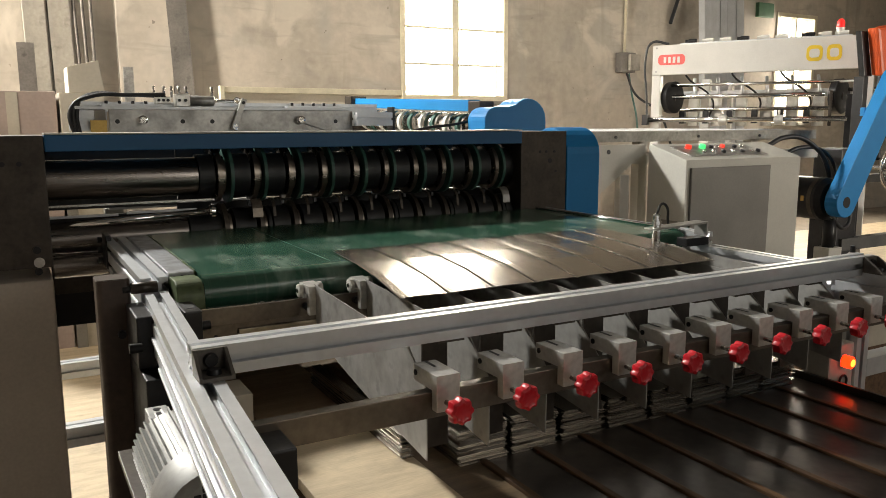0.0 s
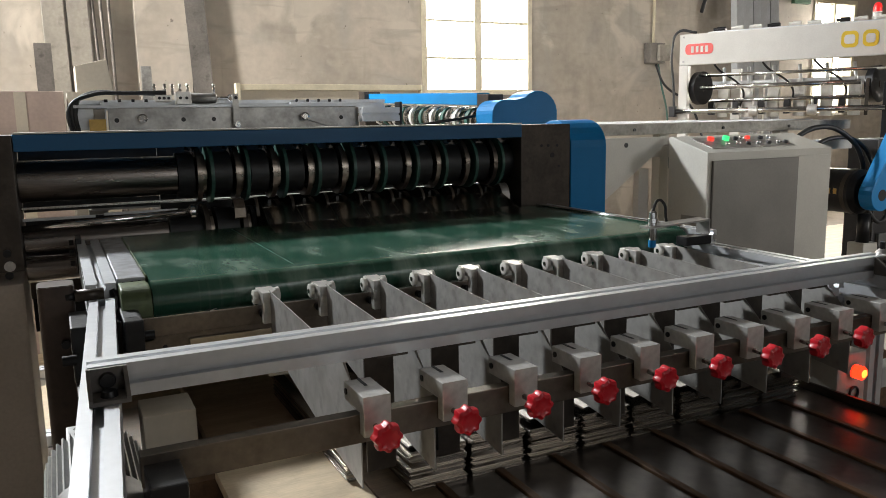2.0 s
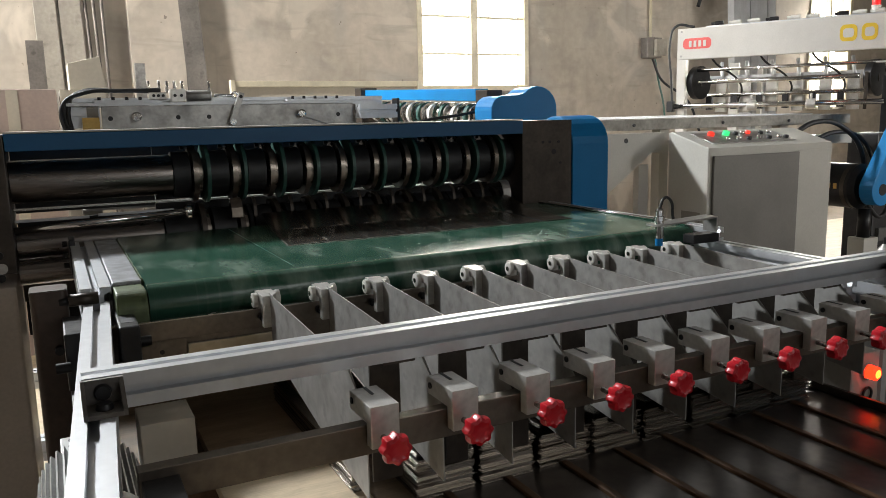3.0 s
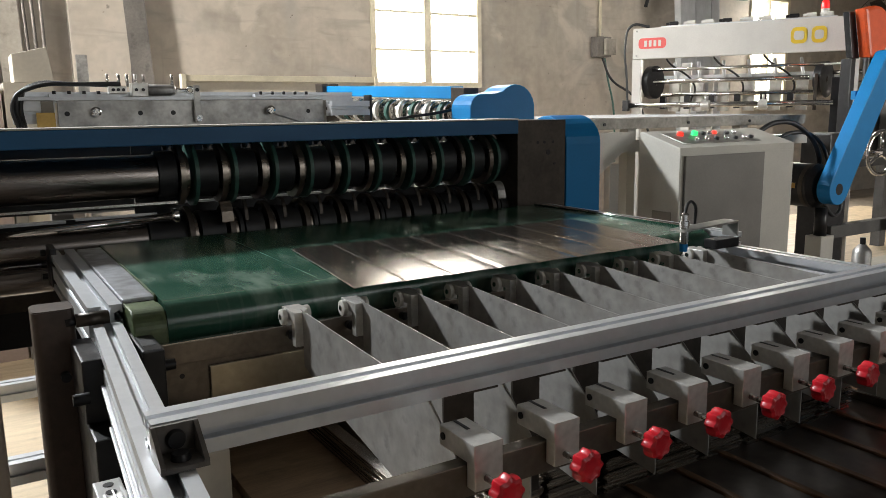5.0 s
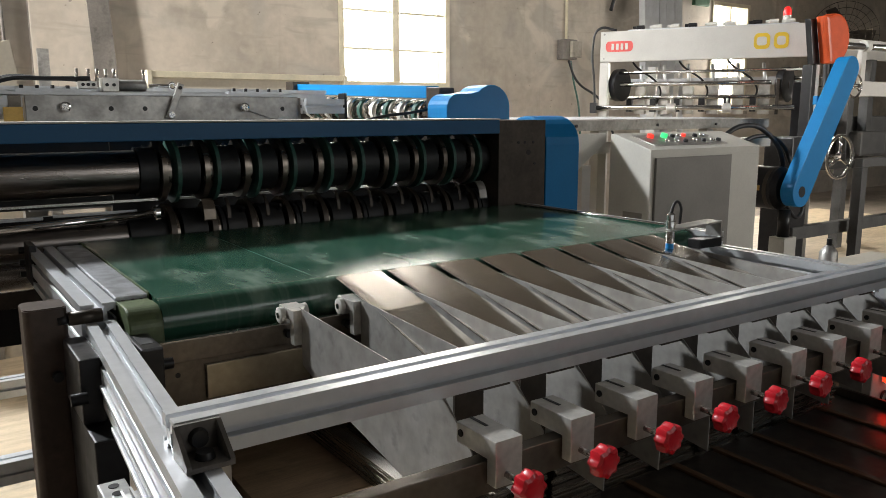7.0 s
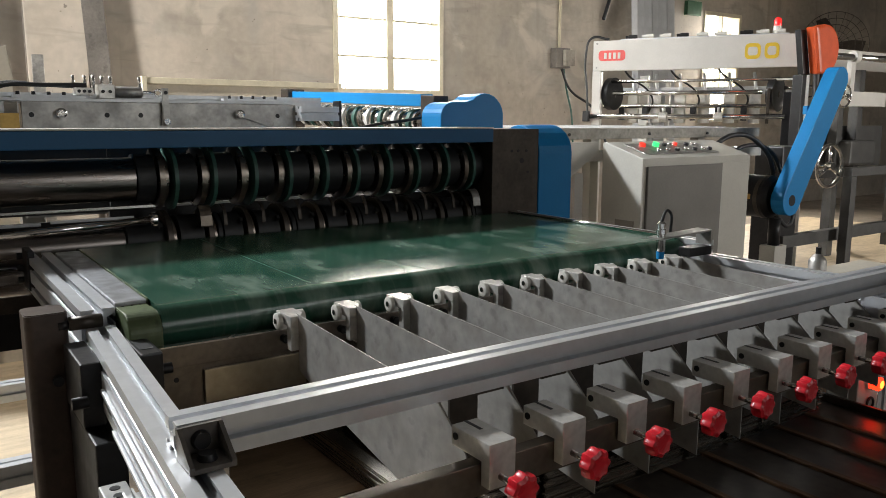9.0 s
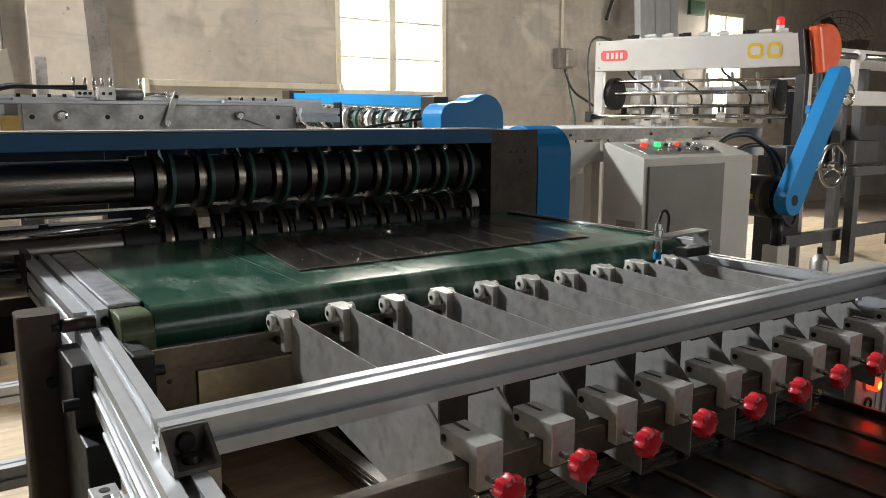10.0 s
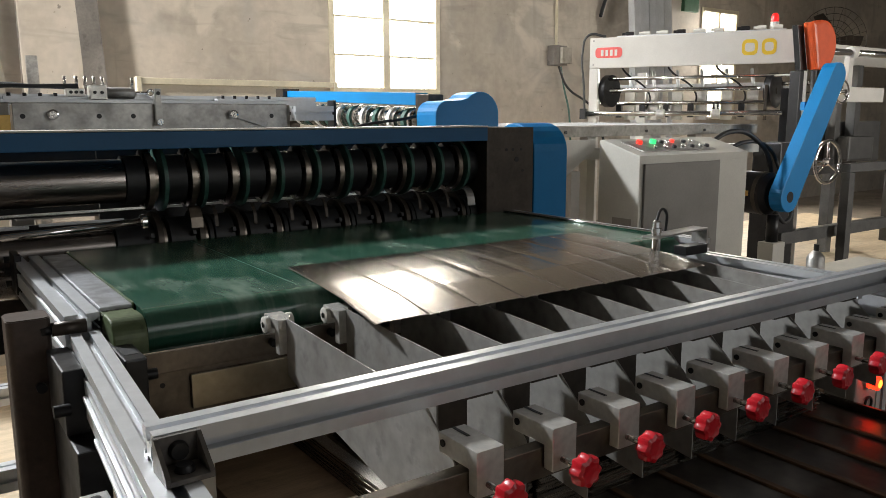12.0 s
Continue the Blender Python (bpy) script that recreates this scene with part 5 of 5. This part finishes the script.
def transfer_table():
    t = thing("transfer_table", "transfer table with grey steel channel and air cylinder pusher", "table", 0.4, 2.3, 0)
    part("side_channel", box(bm_new(), -0.10, 0.92, 1.975, 1.99, 1.08, 1.202, 0.002), GALV, t, "grey steel side channel")
    part("top_flange", box(bm_new(), -0.22, 0.92, 1.97, 2.06, 1.203, 1.214, 0.001), ALU, t)
    part("upper_rail", prism(bm_new(), slot_profile(2.07, 2.11, 1.195, 1.235), "x", -0.22, 1.1), ALU, t)
    part("end_rail", prism(bm_new(), slot_profile(1.90, 1.96, 1.135, 1.195, gap=0.006), "x", 0.925, 1.10), ALU, t, "bright slotted rail")
    part("end_rail", prism(bm_new(), slot_profile(2.0, 2.06, 1.12, 1.20), "x", -0.24, -0.105), ALU, t)
    part("black_stop", box(bm_new(), 1.101, 1.112, 1.90, 1.96, 1.10, 1.22, 0.002), BLACK, t)
    part("brass_tag", box(bm_new(), -0.17, -0.11, 1.965, 1.972, 1.10, 1.16), BRASS, t)
    for x in (0.023, 0.679):
        k = part("clamp_bolt", turned(bm_new(), [(-0.03, 0.012), (-0.028, 0.018), (0.0, 0.018)], "y", (x, 1.974, 1.161), 20), CHROME, t)
    part("lever", prism(bm_new(), [(0.69, 1.15), (0.70, 1.168), (0.83, 1.128), (0.82, 1.108)], "y", 1.962, 1.970), GALV, t)
    for x in (-0.07, 0.30, 0.85, 0.18):
        part("channel_hole", rod(bm_new(), (x, 1.9735, 1.155), (x, 1.978, 1.155), 0.009, 12), BLACK, t)
    # air cylinder and clevis
    part("cylinder", turned(bm_new(), [(0.225, 0.018), (0.230, 0.021), (0.325, 0.021), (0.330, 0.015)], "x", (0, 2.05, 1.242), 20), GALV, t, "aluminium air cylinder")
    part("cylinder_block", box(bm_new(), 0.165, 0.224, 2.02, 2.08, 1.216, 1.268, 0.003), ALU_MILLED, t)
    pr = part("piston_rod", rod(bm_new(), (0.0, 0, 0), (0.075, 0, 0), 0.007, 12), CHROME, t)
    pr.matrix_parent_inverse = Matrix.Translation(t.location).inverted()
    part("rod_eye", ring(bm_new(), (0.088, 0, 0), "y", 0.012, 0.005, 20, 8), CHROME, pr).matrix_parent_inverse = Matrix()
    cr = part("crank", prism(bm_new(), [(-0.013, -0.012), (0.013, -0.012), (0.011, 0.125), (-0.011, 0.125)], "y", -0.008, 0.008, 0.002), GALV, t, "grey steel swinging lever")
    cr.matrix_parent_inverse = Matrix.Translation(t.location).inverted()
    part("crank_bolt", turned(bm_new(), [(-0.02, 0.012), (-0.0085, 0.012)], "y", (0, 0, 0), 14), CHROME, cr)
    part("crank_pin", turned(bm_new(), [(-0.014, 0.007), (-0.0085, 0.007)], "y", (0, 0, 0.108), 12), BLACK, cr)
    for x in (0.085, 0.125, 0.155, 0.185, 0.215, 0.32):
        part("air_fitting", rod(bm_new(), (x, 2.05, 1.254), (x, 2.05, 1.30), 0.006, 8), STEEL, t)
    part("valve", box(bm_new(), 0.085, 0.150, 2.03, 2.07, 1.227, 1.255, 0.003), ALU_MILLED, t)
    for x in (0.10, 0.118, 0.136, 0.18, 0.205):
        part("valve_screw", turned(bm_new(), [(-0.008, 0.006), (0, 0.006)], "y", (x, 2.02 if x > 0.16 else 2.03, 1.242), 10), BLACK, t)
    part("rail_plate", box(bm_new(), -0.12, 0.12, 2.02, 2.06, 1.215, 1.226, 0.001), ALU, t)
    part("clip_plate", box(bm_new(), 0.64, 0.90, 2.02, 2.06, 1.215, 1.224, 0.001), ALU, t)
    for k in range(5):
        part("clip_screw", rod(bm_new(), (0.67 + 0.05 * k, 2.04, 1.224), (0.67 + 0.05 * k, 2.04, 1.237), 0.007, 8), BLACK, t)
        part("clip_screw", rod(bm_new(), (-0.10 + 0.05 * k, 2.04, 1.226), (-0.10 + 0.05 * k, 2.04, 1.238), 0.007, 8), BLACK, t)
    for k in range(3):
        tube_curve("air_hose", [(-0.22 + 0.01 * k, 1.98 + 0.02 * k, 1.08), (-0.235 + 0.012 * k, 1.99, 1.20), (-0.16, 2.03 + 0.02 * k, 1.252 + 0.004 * k), (-0.02, 2.05, 1.262), (0.13, 2.05, 1.258 + 0.004 * k)], 0.008, RUBBER, t)
    part("table_bed", box(bm_new(), -0.22, 1.1, 1.02, 3.0, 0.900, 0.915), GALV, t, "grey steel transfer bed")
    for x in (-0.2, 1.05):
        for y in (1.1, 2.9):
            part("leg", box(bm_new(), x - 0.025, x + 0.025, y - 0.025, y + 0.025, 0.0, 0.899), GREY_PAINT, t)
    for x in (-0.15, 0.9):
        part("channel_post", box(bm_new(), x, x + 0.04, 1.995, 2.03, 0.916, 1.20), GREY_PAINT, t)
    return t


TRANSFER = transfer_table()
LEVER = next(o for o in TRANSFER.children if o.name.startswith("crank"))
PISTON = next(o for o in TRANSFER.children if o.name.startswith("piston_rod"))


# ---- things along the back wall ----
def leaning(name, label, category, x, y, z0, z1, wide, deep, lean, mat, flange=0.0):
    bm = bm_new()
    if flange:
        prism(bm, [(-wide / 2, 0), (wide / 2, 0), (wide / 2, deep), (wide / 2 - flange, deep), (wide / 2 - flange, flange), (-wide / 2 + flange, flange), (-wide / 2 + flange, deep), (-wide / 2, deep)], "z", 0, z1 - z0, 0.0)
    else:
        box(bm, -wide / 2, wide / 2, 0, deep, 0, z1 - z0, 0.004)
    ob = solo(name, bm, mat, label, category)
    ob.matrix_basis = pose(x, y, z0, lean[0], lean[1], 0)
    return ob


leaning("steel_channel", "long grey steel channel leaning on the wall", "steel channel", 0.83, 4.86, 0.0, 3.4, 0.145, 0.06, (-1.0, -2.6), RUSTY, 0.012)
leaning("concrete_beam", "rough cast concrete post leaning on the wall", "concrete post", -0.205, 4.80, 0.0, 3.6, 0.14, 0.12, (-1, -0.6), CONC_COL)
leaning("concrete_beam", "rough cast concrete post leaning on the wall", "concrete post", -0.035, 4.81, 0.0, 3.6, 0.14, 0.12, (-1, -1.0), CONC_COL)
leaning("steel_flat", "short drilled steel flat leaning on the wall", "steel flat", 0.33, 4.55, 0.0, 1.55, 0.07, 0.02, (-2, 0), GALV)
for i in range(3):
    r = solo("thin_bar", rod(bm_new(), (0, 0, 0), (0, 0, 3.5), 0.012, 8), RUSTY, "thin rusty bar leaning in the corner", "bar", "leaning bars")
    r.matrix_basis = pose(0.085 + 0.03 * i, 4.80, 0.0, -2, -1.6 + 0.7 * i, 0)
pil = solo("wall_pilaster", box(bm_new(), 0.31, 0.69, 4.90, 4.999, 0.0, TOP - 0.001, 0.004), PLASTER, "plastered wall pilaster", "pilaster", kind="structure")
card = thing("cardboard_box", "pale open-topped cardboard box on the pile", "box", -0.09, 3.05, 0)
part("carton", prism(bm_new(), [(-0.175, 1.30), (-0.01, 1.30), (-0.032, 1.46), (-0.175, 1.425)], "y", 2.9, 3.15, 0.003), CARD, card)
part("carton_below", box(bm_new(), -0.22, -0.02, 2.88, 3.2, 0.0, 1.299), CARD, card)
pink = thing("large_carton", "tall pinkish carton with a tape strip", "carton", -0.45, 3.0, 0)
part("shell", box(bm_new(), -0.75, -0.235, 2.9, 3.4, 0.0, 1.305, 0.004), PINK, pink)
part("tape_strip", box(bm_new(), -0.45, -0.40, 2.8985, 2.8998, 0.0, 1.30), CARD, pink, "pale tape strip")
gp = solo("grey_panel", box(bm_new(), -0.36, -0.26, 4.3, 4.33, 0.0, 1.66), RUSTY, "small dark grey panel standing by the wall", "panel")
fr = thing("framed_panel", "pale steel-framed panel standing on edge", "frame", 1.5, 4.06, 0)
part("top_bar", box(bm_new(), 0.86, 2.20, 4.04, 4.09, 1.36, 1.40, 0.003), FRAME_PAINT, fr)
part("end_bar", box(bm_new(), 0.83, 0.859, 4.03, 4.09, 1.0, 1.405, 0.003), FRAME_PAINT, fr)
part("end_bar", box(bm_new(), 2.201, 2.23, 4.03, 4.09, 1.0, 1.40, 0.003), FRAME_PAINT, fr)
part("back_sheet", box(bm_new(), 0.86, 2.20, 4.092, 4.10, 1.0, 1.36), CARD, fr, "pale backing sheet")
part("trestle", box(bm_new(), 0.9, 2.1, 4.0, 4.12, 0.0, 0.999), WOOD, fr)
sw = thing("switch_box", "grimy wall switch box with conduit and cables", "switch box", 5.2, 4.95, 1.68)
part("case", box(bm_new(), 5.15, 5.34, 4.90, 4.998, 1.67, 1.87, 0.006), RUSTY, sw)
part("cover", box(bm_new(), 5.235, 5.37, 4.86, 4.899, 1.69, 1.85, 0.006), CONC_COL, sw)
part("conduit", rod(bm_new(), (5.245, 4.97, 1.871), (5.245, 4.97, 4.9), 0.014, 10), FRAME_PAINT, sw)
tube_curve("green_cable", [(5.28, 4.93, 1.66), (5.33, 4.93, 1.45), (5.38, 4.9, 1.2), (5.42, 4.9, 0.6)], 0.010, GREEN_RING, sw)
tube_curve("black_cable", [(5.22, 4.9, 1.66), (5.30, 4.85, 1.45), (5.5, 4.7, 1.25), (5.6, 4.6, 0.9)], 0.012, RUBBER, sw)
for i, (x, w) in enumerate(((6.0, 0.10), (6.13, 0.13), (6.28, 0.10), (6.42, 0.13), (6.58, 0.12))):
    leaning("aluminium_extrusion", "tall silver aluminium extrusion standing on end", "extrusion", x, 4.42 + 0.02 * i, 0.0, 3.1, w, 0.08, (-4, 0.4), ALU, 0.02)
ex = solo("exit_sign", box(bm_new(), 7.24, 7.50, 4.95, 4.998, 2.36, 2.52, 0.004), GREEN_SIGN, "small unlit dark green wall sign", "sign")
tube_curve("wall_cable", [(6.1, 4.95, 3.2), (6.0, 4.95, 2.6), (5.85, 4.94, 2.2)], 0.02, RUBBER, None, "black cable hanging on the wall", "cable")
fan = thing("wall_fan", "large round dark wall fan behind a wire guard", "fan", 10.4, 4.8, 2.35)
for r in (0.12, 0.22, 0.32, 0.42, 0.52):
    part("guard_ring", ring(bm_new(), (10.35, 4.78, 2.25), "y", r * 1.15, 0.006, 40, 6), DARK_STEEL, fan)
for k in range(24):
    t = 2 * math.pi * k / 24
    part("guard_wire", rod(bm_new(), (10.35, 4.77, 2.25), (10.35 + 0.6 * math.cos(t), 4.78, 2.25 + 0.6 * math.sin(t)), 0.004, 6), DARK_STEEL, fan)
for k in range(3):
    bm = prism(bm_new(), [(0.05, -0.05), (0.3, -0.17), (0.52, -0.12), (0.55, 0.08), (0.3, 0.10), (0.05, 0.05)], "y", -0.006, 0.006)
    bmesh.ops.transform(bm, matrix=pose(10.35, 4.85, 2.25) @ Matrix.Rotation(2.1 * k, 4, "Y") @ Matrix.Rotation(0.35, 4, "X"), verts=bm.verts)
    part("fan_blade", bm, DARK_STEEL, fan)
part("fan_motor", turned(bm_new(), [(4.80, 0.10), (4.99, 0.12)], "y", (10.35, 0, 2.25), 20), BLACK, fan)
# the fan is turned towards the machines on its wall arm
turn = Matrix.Translation((9.56, 4.45, 2.10)) @ Matrix.Rotation(radians(-45), 4, "Z") @ Matrix.Scale(0.70, 4) @ Matrix.Translation((-10.35, -4.8, -2.25))
for o in fan.children_recursive:
    o.data.transform(turn)
part("wall_arm", rod(bm_new(), (9.66, 4.55, 2.10), (9.88, 4.999, 2.10), 0.03, 12), RUSTY, fan)
for i, y in enumerate((1.05, 1.75)):
    fb = thing("base_rail", "aluminium base rail crossing near the floor", "rail", -0.9, y, 0.0, "base rails")
    part("rail", prism(bm_new(), slot_profile(y, y + 0.06, 0.20, 0.26), "x", -1.9, 0.2), ALU, fb)
    for x in (-1.8, 0.1):
        part("foot", box(bm_new(), x - 0.02, x + 0.02, y + 0.01, y + 0.05, 0.0, 0.199), ALU, fb)
solo("plywood_sheet", box(bm_new(), 4.7, 8.3, 1.9, 3.9, 0.001, 0.02), PLY, "tan plywood sheet on the floor behind the drive", "plywood sheet")
pf = solo("plywood_sheet", box(bm_new(), -1.9, 0.3, 0.9, 3.4, 0.001, 0.02), PLY, "pale plywood sheet lying on the floor", "plywood sheet")


# ---- the cut strips, sheet by sheet ----
STARTS = (-0.16, 0.74, 2.44, 3.28, 4.13, 4.99, 6.69, 8.46, 10.17, 11.02, 11.88)
SPEED, LONG = 1.2, 0.40


REAR, MID, NOSE = 0.16, 0.12, 0.12
STRIP_PITCH, SLANT = 0.093, 0.11


def strip_mesh(name, size):
    """A length of strip behind its leading end: shallow section, with the slit edges turned down a little."""
    bm = bm_new()
    top = [(-0.0460, -0.0014), (-0.0440, -0.0004), (-0.03, 0.0004), (0.03, 0.0004), (0.0440, -0.0004), (0.0460, -0.0014)]
    prism(bm, top + [(u, v - 0.0006) for u, v in top[::-1]], "y", -size, 0.0)
    # sheared square to the machine, though the strips run a little askew
    for v in bm.verts:
        v.co.y += SLANT * v.co.x
    data = bpy.data.meshes.new(name)
    bm.to_mesh(data)
    bm.free()
    data.materials.append(TIN)
    return data


STRIP, MIDDLE, FRONT = strip_mesh("tinplate_strip", REAR), strip_mesh("strip_middle", MID), strip_mesh("strip_nose", NOSE)
STRIPS = []
for n, start in enumerate(STARTS):
    for k in range(8):
        ob = tagged(new("tinplate_strip", STRIP), "freshly slit bright tinplate strip", "metal strip", "slit strips")
        mid = new("strip_middle", MIDDLE)
        nose = new("strip_nose", FRONT)
        mid.parent, nose.parent = ob, mid
        mid.location, nose.location = (0, -REAR, 0), (0, -MID, 0)
        STRIPS.append((ob, mid, nose, n, k, start))


def height(y, z_wait):
    """The strip's way: over the transfer bed, through the knives, down on the belt, and sagging freely before it."""
    if y < 0.03:
        return 0.8735 - 0.28 * (0.03 - y) ** 2
    spots = ((0.03, 0.8735), (0.62, 0.8735), (0.79, 0.9275), (1.04, z_wait), (9.0, z_wait))
    for (a, za), (b, zb) in zip(spots, spots[1:]):
        if y <= b:
            return za + (zb - za) * (y - a) / (b - a)


def strip_rows(n, k, start):
    """Waits on the transfer bed, runs over the belt, noses down between two dividers, rolls off the divider and drops on its stack."""
    rnd = random.Random(100 * n + k)
    rest = 0.679 + 0.0026 * n
    z_wait = 0.9180 + 0.0006 * (len(STARTS) - n)
    yaw = -math.degrees(math.atan(SLANT))
    keys = []
    def riding(t, roll=0.0, slip=0.0, turn=0.0):
        y = -0.05 - SPEED * (t - start)
        ys = (y, y + NOSE, y + NOSE + MID, y + LONG)
        zs = [height(v, z_wait) for v in ys]
        a = [math.degrees(math.atan2(zs[i + 1] - zs[i], ys[i + 1] - ys[i])) for i in range(3)]
        x = 0.153 + SLANT * ys[3] + STRIP_PITCH * k + slip
        keys.append((t, (x, ys[3], zs[3], a[2], roll, yaw + turn), a[1] - a[2], a[0] - a[1]))
    steps = [1.06, 0.86, 0.74, 0.66, 0.58, 0.50, 0.42, 0.34, 0.26, 0.18, 0.09, 0.0, -0.06, -0.13]
    for q in steps:
        riding(start - q)
    riding(start + 0.21, 3.0 + rnd.uniform(-1, 2), 0.002, 4.3)
    late = rnd.uniform(0.0, 0.05) + (0.04 if k in (0, 3, 4) else 0.0)
    x, roll = 0.157 + PITCH * k, rnd.uniform(5, 11)
    keys.append((start + 0.31, (x + 0.001, 0.036, 0.8705, 9.0, 1.5, yaw * 0.3), 1.5 if k else 4.0, 1.5))
    keys.append((start + 0.41, (x, -0.004, 0.866, 13.0 if k else 18.0, roll, 0), 2.0, 1.0))
    keys.append((start + 0.46 + late, (x, -0.002, 0.830, 15.0, roll, 0), 1.0, 0.0))
    keys.append((start + 0.52 + late, (x, 0.002, 0.755, 10.0, roll * 0.5, 0), -2.0, -2.0))
    keys.append((start + 0.58 + late, (x, 0.008, rest, 0, 0, 0), 0.0, 0.0))
    keys = [(-4.0, *keys[0][1:])] + keys + [(16.0, *keys[-1][1:])]
    return ([(t, pose(*p)) for t, p, _, _ in keys],
            [(t, pose(0, -REAR, 0, a)) for t, _, a, _ in keys],
            [(t, pose(0, -MID, 0, a)) for t, _, _, a in keys])


def clipped(rows):
    """Keeps the rows inside the clip, and one at each end of it."""
    def at(t):
        for (a, ma), (b, mb) in zip(rows, rows[1:]):
            if a <= t <= b:
                f = (t - a) / (b - a) if b > a else 0
                return Matrix.LocRotScale(ma.translation.lerp(mb.translation, f), ma.to_quaternion().slerp(mb.to_quaternion(), f), None)
    inside = [(t, m) for t, m in rows if 0.02 < t < 11.98]
    return [(0.0, at(0.0))] + inside + [(12.0, at(12.0))]


def motions():
    for ob, mid, nose, n, k, start in STRIPS:
        for piece, rows in zip((ob, mid, nose), strip_rows(n, k, start)):
            walk(piece, clipped(rows))
    # the air cylinder swings the crank out and back
    swings = ((0.0, 1), (1.0, 1), (1.3, 0), (2.6, 0), (2.9, 1), (3.6, 1), (4.2, 0), (6.2, 0), (6.45, 1), (7.2, 1), (7.8, 0), (9.6, 0), (9.9, 1), (11.1, 1), (11.4, 0), (12.0, 0))
    walk(LEVER, [(t, pose(0.388, 1.955, 1.132, 0, 21 * f, 0)) for t, f in swings])
    walk(PISTON, [(t, pose(0.300 + 0.038 * f, 2.05, 1.242)) for t, f in swings])
    for shaft, sign in zip(SHAFTS, (1, -1)):
        rows = []
        for i in range(181):
            t = i / 15
            m = pose(0, 0.80, 1.003 if sign > 0 else 0.852, math.degrees(SPEED / 0.064) * t * sign % 360, 0, 0)
            rows.append((t, m))
        walk(shaft, rows)


motions()
